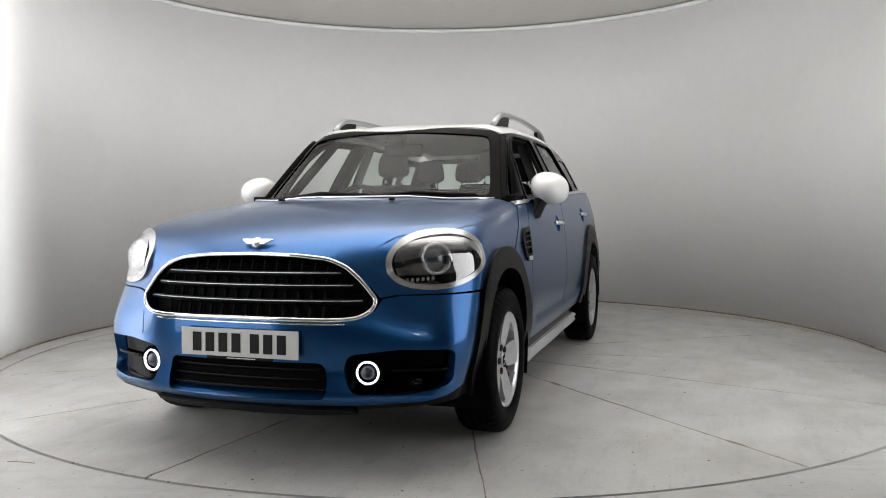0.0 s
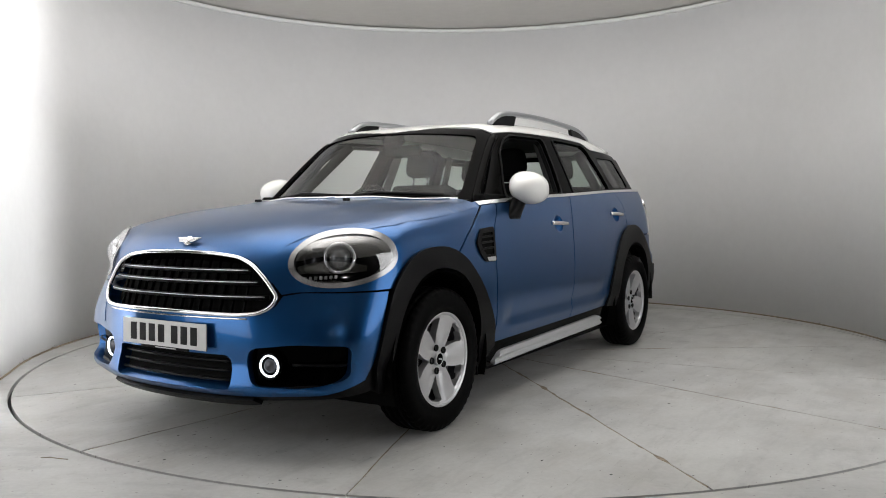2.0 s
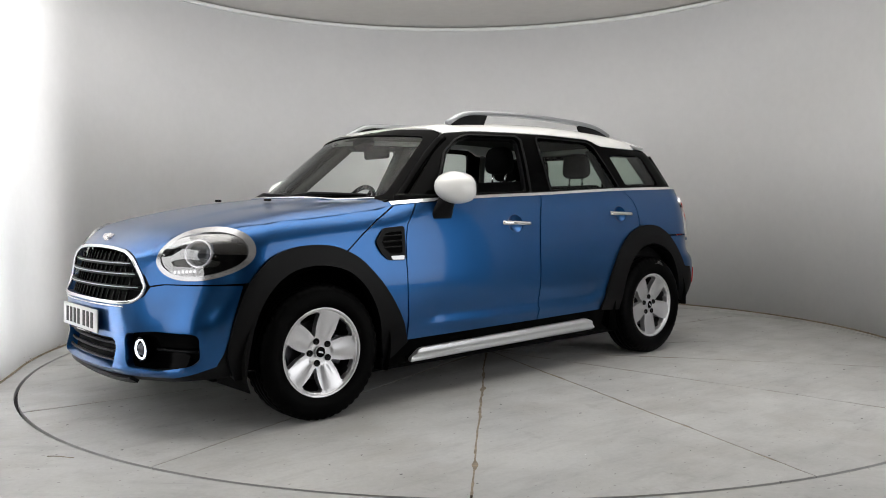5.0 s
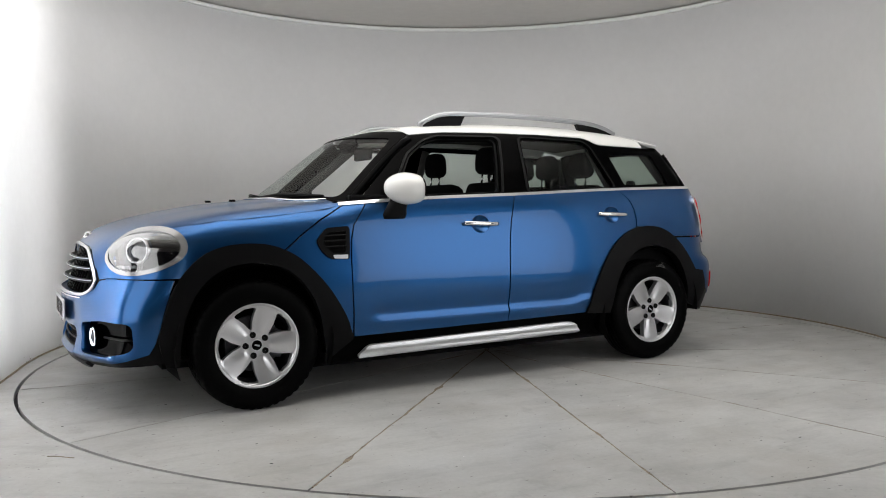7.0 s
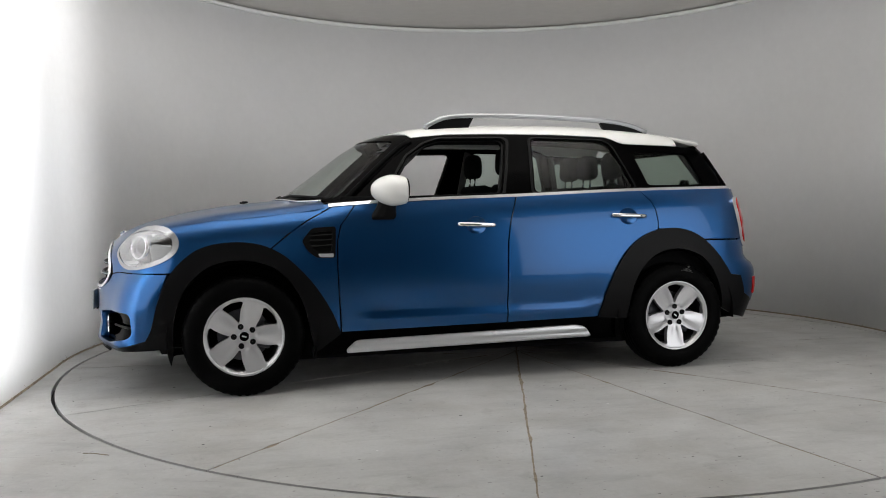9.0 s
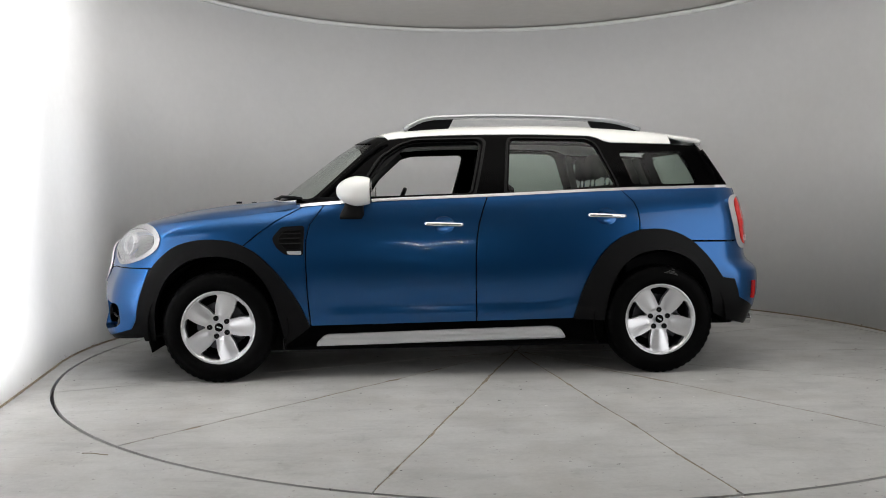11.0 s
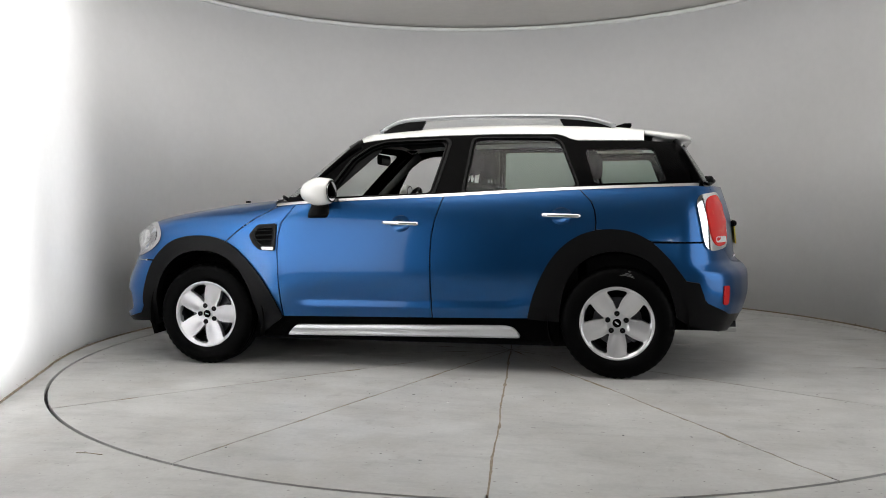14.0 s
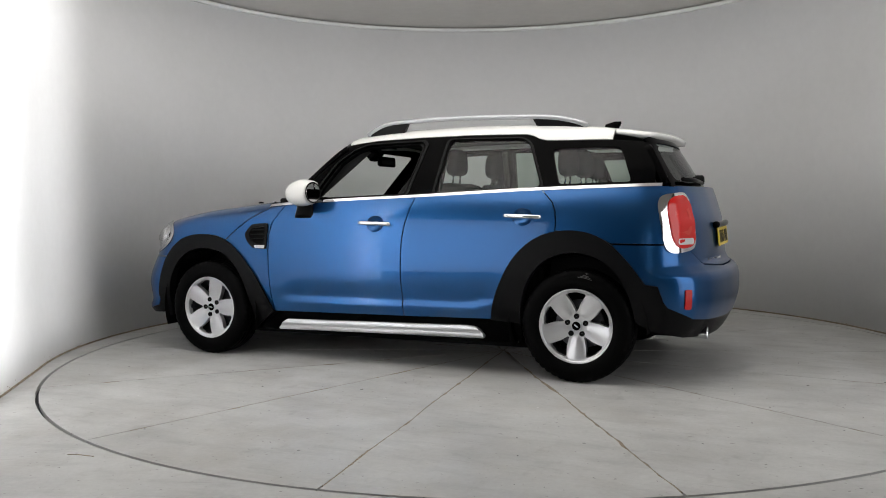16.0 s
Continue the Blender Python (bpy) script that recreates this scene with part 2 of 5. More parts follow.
def inside(pts, polys):
    """Even-odd test of points against outlines."""
    res = np.zeros(len(pts), bool)
    for poly in polys:
        q = np.array(poly)
        x1, y1 = q[:, 0], q[:, 1]
        x2, y2 = np.roll(x1, -1), np.roll(y1, -1)
        px, py = pts[:, 0:1], pts[:, 1:2]
        cross = ((y1 > py) != (y2 > py)) & (px < (x2 - x1) * (py - y1) / np.where(y2 == y1, 1e-12, y2 - y1) + x1)
        res ^= (cross.sum(1) % 2).astype(bool)
    return res


def fill(outline, holes, step):
    """Triangles that fill an outline less its holes: 2D points, triangles, and the loops of boundary indices."""
    loops = [dense(outline, step * 0.8)] + [dense(h, step * 0.6) for h in holes]
    pts, edges = [], []
    for lp in loops:
        s = len(pts)
        pts += lp
        edges += [(s + k, s + (k + 1) % len(lp)) for k in range(len(lp))]
    b = np.array(pts)
    lo, hi = b.min(0), b.max(0)
    gx, gy = np.meshgrid(np.arange(lo[0] + step / 2, hi[0], step), np.arange(lo[1] + step / 2, hi[1], step))
    gx[1::2] += step * 0.37
    grid = np.c_[gx.ravel(), gy.ravel()]
    if len(grid):
        grid = grid[inside(grid, loops)]
    if len(grid):
        near = np.min(np.hypot(grid[:, None, 0] - b[None, :, 0], grid[:, None, 1] - b[None, :, 1]), axis=1)
        grid = grid[near > step * 0.45]
    allp = [Vector(q) for q in pts] + [Vector(q) for q in grid]
    v, e, f, *_ = delaunay_2d_cdt(allp, edges, [], 0, 1e-5)
    v = np.array([tuple(q) for q in v])
    f = [t for t in f]
    c = np.array([v[list(t)].mean(0) for t in f])
    keep = inside(c, loops)
    return v, [t for t, k in zip(f, keep) if k]
# ---- the booth ----
def wall_path(inner):
    """The booth's wall in plan: a round back that runs out into straight wings; inner is the offset outwards."""
    cx, cy, r = -0.09, 0.27, 3.101 + inner
    a0, a1 = radians(199.5), radians(-24)
    pts = [(-2.58 - inner, -2.2), (-2.69 - inner, -1.84)]
    pts += [(cx + r * math.cos(a0 + (a1 - a0) * k / 72), cy + r * math.sin(a0 + (a1 - a0) * k / 72)) for k in range(73)]
    pts += [(2.655 + inner, -1.3)]
    return pts


def band(name, a, b, z0, z1, mat, label, category, kind="structure"):
    """A wall between two paths in plan."""
    bm = bmesh.new()
    cols = [[bm.verts.new((*p, z)) for p, z in ((a[i], z0), (a[i], z1), (b[i], z1), (b[i], z0))] for i in range(len(a))]
    for c, d in zip(cols, cols[1:]):
        for k in range(4):
            bm.faces.new((c[k], c[(k + 1) % 4], d[(k + 1) % 4], d[k]))
    bm.faces.new(cols[0][::-1])
    bm.faces.new(cols[-1])
    bmesh.ops.recalc_face_normals(bm, faces=bm.faces)
    ob = link(name, bm, mat)
    for p in ob.data.polygons:
        p.use_smooth = abs(p.normal.z) < 0.5
    return tagged(ob, label, category, kind=kind)


band("wall_booth", wall_path(0), wall_path(0.12), 0.0, 2.955, WALL_PAINT, "curved white painted wall of the photo booth", "wall")
band("trim", wall_path(-0.028), wall_path(0.12), 2.952, 2.988, RIM_PAINT, "white rim strip along the top of the curved wall", "trim")

band("baseboard", wall_path(-0.006), wall_path(0.002), 0.0, 0.011, CRACK, "brown dirty joint where the curved wall meets the floor", "joint")


def slab(name, lo, hi, mat, label, category):
    bm = bmesh.new()
    box(bm, [(p + q) / 2 for p, q in zip(lo, hi)], [q - p for p, q in zip(lo, hi)])
    return tagged(link(name, bm, mat), label, category, kind="structure")


slab("ceiling", (-4.6, -9.1, 3.002), (4.6, 4.4, 3.15), CEILING_PAINT, "plain grey-beige ceiling above the booth", "ceiling")
slab("wall_north", (-4.6, 4.2, -0.1), (4.6, 4.4, 2.988), BACK_PAINT, "plain dark grey studio wall behind the booth", "wall")
slab("wall_south", (-4.6, -9.1, -0.1), (4.6, -8.9, 2.988), BACK_PAINT, "plain dark grey studio wall", "wall")
slab("wall_west", (-4.6, -8.9, -0.1), (-4.4, 4.2, 2.988), BACK_PAINT, "plain dark grey studio wall", "wall")
slab("wall_east", (4.4, -8.9, -0.1), (4.6, 4.2, 2.988), BACK_PAINT, "plain dark grey studio wall", "wall")

BULB = glow("lamp_bulb", (1.0, 0.97, 0.92), 100)


def wall_lamp(x, z, size):
    """A small bare spot lamp on the studio wall behind the camera, seen as a glint in the lacquer."""
    lamp = tagged(new("wall_lamp"), "small bright spot lamp on the dark studio wall", "lamp", "lamps on the studio wall")
    lamp.location = (x, -8.9, z)
    m = pose(0, 0, 0, -90, 0, 0)
    part("housing", lathe(bmesh.new(), [(0.001, 0), (size * 1.2, 0), (size * 1.3, 0.05), (size * 1.15, 0.055), (size, 0.03)], m, 20), BLACK_TRIM, lamp, smooth=True)
    part("bulb", lathe(bmesh.new(), [(size, 0.035), (size * 0.8, 0.05), (size * 0.4, 0.06), (0.001, 0.063)], m, 20), BULB, lamp, smooth=True)


for x, z, size in ((-1.15, 1.75, 0.03), (-0.98, 2.15, 0.035), (0.68, 2.15, 0.035), (0.90, 1.95, 0.04), (1.12, 1.95, 0.04), (1.36, 2.15, 0.035), (1.62, 2.2, 0.04), (1.05, 1.6, 0.025)):
    wall_lamp(x, z, size)

RING = 2.992
TABLE = (0.0, 0.0)  # the turntable's centre


def disc_mesh(r0, r1, z, skirt, n=128, outer_box=None):
    bm = bmesh.new()
    a = [bm.verts.new((r0 * math.cos(2 * math.pi * k / n), r0 * math.sin(2 * math.pi * k / n), z)) for k in range(n)] if r0 else None
    if outer_box:
        b = []
        for k in range(n):
            c, s = math.cos(2 * math.pi * k / n), math.sin(2 * math.pi * k / n)
            f = outer_box / max(abs(c), abs(s))
            b.append(bm.verts.new((f * c, f * s, z)))
    else:
        b = [bm.verts.new((r1 * math.cos(2 * math.pi * k / n), r1 * math.sin(2 * math.pi * k / n), z)) for k in range(n)]
    if a:
        for k in range(n):
            bm.faces.new((a[k], b[k], b[(k + 1) % n], a[(k + 1) % n]))
    else:
        bm.faces.new(b)
    ring = a or b
    low = [bm.verts.new((v.co.x, v.co.y, z - skirt)) for v in ring]
    for k in range(n):
        bm.faces.new((ring[k], ring[(k + 1) % n], low[(k + 1) % n], low[k]))
    bmesh.ops.recalc_face_normals(bm, faces=bm.faces)
    return bm


floor = tagged(link("floor", disc_mesh(RING + 0.012, 0, 0.0, 0.1, outer_box=9.2), CONCRETE), "grey painted concrete floor with scuffs", "floor", kind="structure")
pit = tagged(link("floor_pit", disc_mesh(0, RING + 0.3, -0.03, 0.02), GAP), "dark gap round the turntable", "floor", kind="structure")
for ob in (floor, pit):
    ob.location = (*TABLE, 0)
turntable = tagged(new("turntable"), "round grey concrete turntable of wedge-shaped plates", "turntable")
turntable.location = (*TABLE, 0)
part("bed", disc_mesh(0, RING - 0.045, -0.0015, 0.02), CRACK, turntable, "dirt in the joints between the plates")


def wedge(a0, a1):
    """One plate of the turntable, with slightly ragged straight edges and a rounded outer rim."""
    def ray(a, sign):
        out = []
        for r in np.linspace(0.02, RING - 0.008, 110):
            gap = 0.0018 + 0.0042 * max(0, 0.35 + noise.noise((r * 1.3, a * 7, 2.0))) * (1.3 - 0.3 * r)
            gap += 0.0012 * noise.noise((r * 9, a * 3, sign)) + 0.018 * max(0, noise.noise((r * 5.2, a * 5, 9.0)) - 0.22) * max(0, 1.2 - 0.35 * r)
            k = round(math.degrees(a)) % 360
            drift = 0.010 * noise.noise((r * 1.7, k * 0.37, 5.0)) + 0.004 * noise.noise((r * 7.0, k * 0.37, 8.0))
            gap += 0.0009 + 0.02 * max(0, noise.noise((r * 11.0, k * 0.21, 3.0 + sign)) - 0.2)
            out.append((r * math.cos(a) - (drift + sign * gap) * math.sin(a), r * math.sin(a) + (drift + sign * gap) * math.cos(a)))
        return out
    lo, hi = ray(a0, 1), ray(a1, -1)
    arc = [((RING - 0.008) * math.cos(a), (RING - 0.008) * math.sin(a)) for a in np.linspace(a0, a1, 14)[1:-1]]
    bm = bmesh.new()
    loop = lo + arc + hi[::-1]
    top = [bm.verts.new((x, y, 0)) for x, y in loop]
    low = [bm.verts.new((x, y, -0.026)) for x, y in loop]
    bm.faces.new(top)
    for k in range(len(loop)):
        bm.faces.new((top[k], low[k], low[(k + 1) % len(loop)], top[(k + 1) % len(loop)]))
    bmesh.ops.recalc_face_normals(bm, faces=bm.faces)
    return bm


for k in range(14):
    part("plate", wedge(radians(174.1 + k * 360 / 14), radians(174.1 + (k + 1) * 360 / 14)), CONCRETE, turntable)

# a scuff that stays on the fixed floor before the turntable
bm = tube(bmesh.new(), [(-1.845 + 0.125 * k / 8, -2.535 - 0.012 * k / 8 + 0.006 * math.sin(k * 0.6), 0.0005) for k in range(9)], 0.0022, 6)
tagged(link("floor_scuff", bm, CRACK), "short dark scratch on the concrete floor", "floor", kind="structure")

# grit and paint flakes lying on the turntable
rnd = random.Random(7)
bm = bmesh.new()
for k in range(170):
    a, d = rnd.uniform(0, 2 * math.pi), 2.9 * math.sqrt(rnd.uniform(0.02, 1))
    size = rnd.choice((0.003, 0.004, 0.005, 0.008)) * rnd.uniform(0.7, 1.3)
    ring = [(d * math.cos(a) + size * rnd.uniform(0.5, 1.4) * math.cos(q), d * math.sin(a) + size * rnd.uniform(0.4, 1.0) * math.sin(q)) for q in (0, 1.1, 2.2, 3.2, 4.2, 5.3)]
    low = [bm.verts.new((x, y, 0.0002)) for x, y in ring]
    tip = bm.verts.new((d * math.cos(a), d * math.sin(a), 0.0016))
    for i in range(6):
        bm.faces.new((low[i], low[(i + 1) % 6], tip))
flakes = bmesh.new()
for k in range(16):
    a, d, size = rnd.uniform(0, 2 * math.pi), 2.8 * math.sqrt(rnd.uniform(0.1, 1)), rnd.uniform(0.004, 0.009)
    low = [flakes.verts.new((d * math.cos(a) + size * rnd.uniform(0.5, 1.6) * math.cos(q), d * math.sin(a) + size * rnd.uniform(0.3, 0.8) * math.sin(q), 0.0004)) for q in (0, 1.1, 2.2, 3.2, 4.2, 5.3)]
    tip = flakes.verts.new((d * math.cos(a), d * math.sin(a), 0.0016))
    for i in range(6):
        flakes.faces.new((low[i], low[(i + 1) % 6], tip))
tagged(part("paint_flakes", flakes, RIM_PAINT, turntable), "small white paint flakes on the plates", kind="stuff")
tagged(part("grit", bm, GAP, turntable), "small dark grit and flakes on the plates", kind="stuff")
# dirt rubbed onto the foot of the booth wall
bm = bmesh.new()
foot = wall_path(-0.0015)
for k in range(16):
    i = rnd.choice((1, 1, 2, 2, 3, 4, 5, 6, 7, 60, 66, 70))
    t, z, size = rnd.random(), 0.012 + 0.06 * rnd.random()**3, rnd.uniform(0.003, 0.008)
    (x0, y0), (x1, y1) = foot[i], foot[i + 1]
    n = math.hypot(x1 - x0, y1 - y0)
    ux, uy = (x1 - x0) / n, (y1 - y0) / n
    x, y = x0 + t * (x1 - x0), y0 + t * (y1 - y0)
    rim = [bm.verts.new((x + ux * size * rnd.uniform(0.5, 1.8) * math.cos(q), y + uy * size * rnd.uniform(0.5, 1.8) * math.cos(q), z + size * rnd.uniform(0.4, 1.2) * math.sin(q))) for q in (0, 0.9, 1.8, 2.8, 3.8, 4.7, 5.5)]
    bm.faces.new(rim)
tagged(link("wall_marks", bm, CRACK), "brown dirt marks along the foot of the white wall", "wall marks", kind="structure")

# ---- the car: smooth body surfaces ----
# Car space: x to the rear, front wheel at x = -1.335 and rear wheel at +1.335, nearside at -y, z up from the floor.
def smax(a, b, k):
    h = np.maximum(k - np.abs(a - b), 0) / k
    return np.maximum(a, b) + h * h * k / 4


NOSE = curve((0.1012, 0.2024, 0.262, 0.300, 0.340, 0.395, 0.4554, 0.5667, 0.6477, 0.7286, 0.8096, 0.8703, 0.9108, 0.9513, 1.012), (-2.016, -2.09, -2.158, -2.186, -2.178, -2.166, -2.171, -2.174, -2.166, -2.146, -2.116, -2.081, -2.046, -1.986, -1.786))
NOSE_PLAN = curve((0.0, 0.1545, 0.309, 0.4223, 0.515, 0.618, 0.721, 0.824, 0.927, 1.03), (0, 0.006, 0.028, 0.06, 0.1, 0.15, 0.205, 0.28, 0.38, 0.5))
TAIL = curve((0.1, 0.22, 0.29, 0.40, 0.50, 0.59, 0.635, 0.668, 0.70, 0.78, 0.92, 1.05, 1.2), (2.0, 2.04, 2.085, 2.132, 2.152, 2.150, 2.135, 2.092, 2.068, 2.058, 2.045, 2.01, 1.96))
TAIL_PLAN = curve((0, 0.2, 0.4, 0.6, 0.7, 0.8, 0.9, 1.0), (0, 0.008, 0.035, 0.085, 0.13, 0.19, 0.28, 0.40))
SIDE = curve((0.15, 0.25, 0.36, 0.42, 0.52, 0.65, 0.78, 0.90, 1.0, 1.06, 1.15), (0.80, 0.835, 0.855, 0.873, 0.884, 0.888, 0.882, 0.868, 0.848, 0.83, 0.79))
BONNET = curve((-2.1, -1.96, -1.79, -1.45, -1.11, -0.9, -0.6, -0.3), (0.904, 0.954, 0.996, 1.047, 1.08, 1.104, 1.204, 1.304))
BELT = curve((-0.84, -0.705, -0.337, 0.277, 1.116, 1.725, 1.9), (1.048, 1.058, 1.078, 1.098, 1.13, 1.142, 1.145))


def lower_body(x, y, z):
    y = np.abs(y)
    bulge = 0.07 * np.exp(-((y - 0.70) / 0.15)**2 - ((z - 0.83) / 0.22)**2) * np.maximum(np.tanh((z - 0.80) / 0.1), -0.35)  # upright lamps
    low = np.clip((0.73 - z) / 0.25, 0, 1)
    low = low * low * (3 - 2 * low)  # the bumper is squarer in plan than the bonnet above it
    front = (NOSE(z) + NOSE_PLAN(y) * (1 - 0.21 * low) - bulge - x) * 0.9
    rear = (x - TAIL(z) + TAIL_PLAN(y)) * 0.9
    side = y - SIDE(z) + 0.02 * np.clip((x - 1.0) / 0.8, 0, 2)**2 + 0.01 * np.clip((-1.0 - x) / 0.6, 0, 2)**2
    top = z - BONNET(x) + 0.008 + 0.05 * y**2
    ring = smax(smax(side, front, 0.16 - 0.05 * low), rear, 0.12)
    return smax(ring, np.where(x > -0.25, z - 1.4, top), 0.14)


ROOF = curve((-0.9, -0.5, -0.25, 0.2, 0.6, 1.0, 1.3, 1.5, 1.8), (1.358, 1.484, 1.529, 1.557, 1.563, 1.551, 1.529, 1.503, 1.456))
ROOF_PLAN = curve((-0.9, -0.4, 0.0, 0.5, 1.0, 1.4, 1.8), (0.035, 0.02, 0.004, 0.0, 0.008, 0.03, 0.065))


CROWN = 0.05


def upper_body(x, y, z):
    y = np.abs(y)
    roof = z - ROOF(x) + CROWN * y**2
    side = (y - 0.812 + 0.46 * (z - 1.08) + 0.06 * np.clip(z - 1.25, 0, 1) + ROOF_PLAN(x)) * 0.9
    screen = (-1.09 + (z - 1.075) * 1.33 + 0.66 * y**2 - x) * 0.6
    back = (x - 1.955 + (z - 1.10) * 0.62 + 0.22 * y**2) * 0.85
    f = smax(roof, side, 0.10)
    return smax(smax(f, screen, 0.05), back, 0.06)


def solve(body, start, way, far):
    """Distance along rays at which they leave the body."""
    a, b = np.zeros(len(start)), np.full(len(start), far)
    for _ in range(34):
        m = (a + b) / 2
        p = start + m[:, None] * way
        out = body(p[:, 0], p[:, 1], p[:, 2]) > 0
        a, b = np.where(out, a, m), np.where(out, m, b)
    return a


def place(kind, q, body):
    """Points on a body from flat coordinates: side (x, z), front and rear (y, z), round the nose (angle, z), bonnet (angle, y), roof (x, angle)."""
    q = np.asarray(q, float).reshape(-1, 2)
    n, zero, one = len(q), np.zeros(len(q)), np.ones(len(q))
    if kind == "side":
        start, way, far = np.c_[q[:, 0], zero, q[:, 1]], np.c_[zero, -one, zero], 1.2
    elif kind == "front":
        start, way, far = np.c_[zero + 0.3, q[:, 0], q[:, 1]], np.c_[-one, zero, zero], 2.8
    elif kind == "rear":
        start, way, far = np.c_[zero + 0.6, q[:, 0], q[:, 1]], np.c_[one, zero, zero], 2.2
    elif kind == "nose":
        start, way, far = np.c_[zero - 1.25, zero, q[:, 1]], np.c_[-np.cos(q[:, 0]), np.sin(q[:, 0]), zero], 1.5
    elif kind == "tail":
        start, way, far = np.c_[zero + 1.25, zero, q[:, 1]], np.c_[np.cos(q[:, 0]), np.sin(q[:, 0]), zero], 1.5
    elif kind == "bonnet":
        start, way, far = np.c_[zero - 1.05, q[:, 1], zero + 0.45], np.c_[-np.cos(q[:, 0]), zero, np.sin(q[:, 0])], 1.6
    else:
        start, way, far = np.c_[q[:, 0], zero, zero + 1.15], np.c_[zero, np.sin(q[:, 1]), np.cos(q[:, 1])], 1.2
    return start + solve(body, start, way, far)[:, None] * way


def normals(p, body, h=2e-4):
    g = np.stack([body(*(p + d * h).T) - body(*(p - d * h).T) for d in np.eye(3)], 1)
    return g / np.maximum(np.linalg.norm(g, axis=1, keepdims=True), 1e-9)


def panel(name, kind, outline, body, mat, parent, off=0.0, thick=0.012, step=0.035, holes=(), mirror=False, label="", shape=None):
    """A body panel: an outline filled, laid on the body, with turned-in edges. shape: an extra offset for points of the panel."""
    v, tris = fill(outline, list(holes), step)
    p = place(kind, v, body)
    nrm = normals(p, body)
    lift = np.full(len(v), off) + (shape(v) if shape else 0)
    p = p + nrm * lift[:, None]
    if shape:
        acc = np.zeros_like(p)
        for t in tris:
            c = np.cross(p[t[1]] - p[t[0]], p[t[2]] - p[t[0]])
            c = c if c @ nrm[t[0]] > 0 else -c
            for k in t:
                acc[k] += c
        shade = acc / np.maximum(np.linalg.norm(acc, axis=1, keepdims=True), 1e-12)
    else:
        shade = nrm
    ends = {}
    for t in tris:
        for a, b in zip(t, (*t[1:], t[0])):
            ends[(a, b)] = 1
    rim = [(a, b) for a, b in ends if (b, a) not in ends]
    verts, faces, ns = [tuple(q) for q in p], [tuple(t) for t in tris], [tuple(q) for q in shade]
    back = {}
    if thick:
        for a in {k for e in rim for k in e}:
            back[a] = (len(verts), len(verts) + 1)
            verts += [tuple(p[a]), tuple(p[a] - nrm[a] * thick)]
        for a, b in rim:
            faces.append((back[b][0], back[a][0], back[a][1], back[b][1]))
    if mirror:
        verts = [(x, -y, z) for x, y, z in verts]
        ns = [(x, -y, z) for x, y, z in ns]
        faces = [f[::-1] for f in faces]
    me = bpy.data.meshes.new(name)
    me.from_pydata(verts, [], faces)
    # faces look outwards
    q, w, tr = np.array(verts), np.array(ns), np.array([f for f in faces if len(f) == 3])
    if (np.cross(q[tr[:, 1]] - q[tr[:, 0]], q[tr[:, 2]] - q[tr[:, 0]]) * w[tr[:, 0]]).sum() < 0:
        me.flip_normals()
    me.update()
    me.shade_smooth()
    loops = [Vector((0, 0, 0))] * len(me.loops)
    for poly in me.polygons:
        flat = poly.normal
        for li in poly.loop_indices:
            k = me.loops[li].vertex_index
            loops[li] = Vector(ns[k]) if k < len(ns) and len(poly.vertices) == 3 else flat
    me.normals_split_custom_set(loops)
    me.materials.append(mat)
    ob = new(name, me)
    ob.parent = parent
    return tagged(ob, label)


def both(name, *args, **kw):
    return panel(name, *args, **kw), panel(name, *args, mirror=True, **kw)


# Flat coordinates from known places on the body
def nose_at(pts):
    """(y, z) seen from the front to (angle, z) round the nose."""
    p = place("front", pts, lower_body)
    return [(math.atan2(y, -(x + 1.25)), z) for x, y, z in p]


def nose_side(pts):
    """(x, z) on the nearside to (angle, z) round the nose."""
    p = place("side", pts, lower_body)
    return [(math.atan2(y, -(x + 1.25)), z) for x, y, z in p]


def tail_at(pts):
    p = place("rear", pts, lower_body)
    return [(math.atan2(y, x - 1.25), z) for x, y, z in p]


def tail_side(pts):
    p = place("side", pts, lower_body)
    return [(math.atan2(y, x - 1.25), z) for x, y, z in p]


def roof_side(pts):
    """(x, z) on the nearside to (x, angle) of the roof."""
    p = place("side", pts, upper_body)
    return [(x, math.atan2(y, z - 1.15)) for x, y, z in p]


car = tagged(new("car"), "blue compact crossover car with white roof and mirrors", "car")

# outlines on the side, (x, z)
ARCH_F = [(-1.772, 0.255), (-1.80, 0.33), (-1.812, 0.40), (-1.80, 0.475), (-1.768, 0.575), (-1.721, 0.674), (-1.655, 0.755), (-1.579, 0.812), (-1.49, 0.842), (-1.396, 0.852), (-1.30, 0.848), (-1.216, 0.828), (-1.12, 0.78), (-1.039, 0.709), (-0.965, 0.628), (-0.898, 0.533), (-0.84, 0.43), (-0.797, 0.322)]
ARCH_F_IN = [(-0.945, 0.215), (-0.958, 0.29), (-0.973, 0.357), (-1.0, 0.47), (-1.041, 0.568), (-1.10, 0.65), (-1.182, 0.715), (-1.29, 0.748), (-1.398, 0.752), (-1.50, 0.728), (-1.582, 0.674), (-1.645, 0.597), (-1.689, 0.496), (-1.706, 0.40), (-1.71, 0.32), (-1.712, 0.255)]
ARCH_R = [(0.803, 0.345), (0.825, 0.44), (0.858, 0.536), (0.91, 0.645), (0.975, 0.741), (1.06, 0.818), (1.159, 0.866), (1.27, 0.885), (1.375, 0.879), (1.46, 0.852), (1.54, 0.803), (1.62, 0.727), (1.69, 0.638), (1.725, 0.585)]
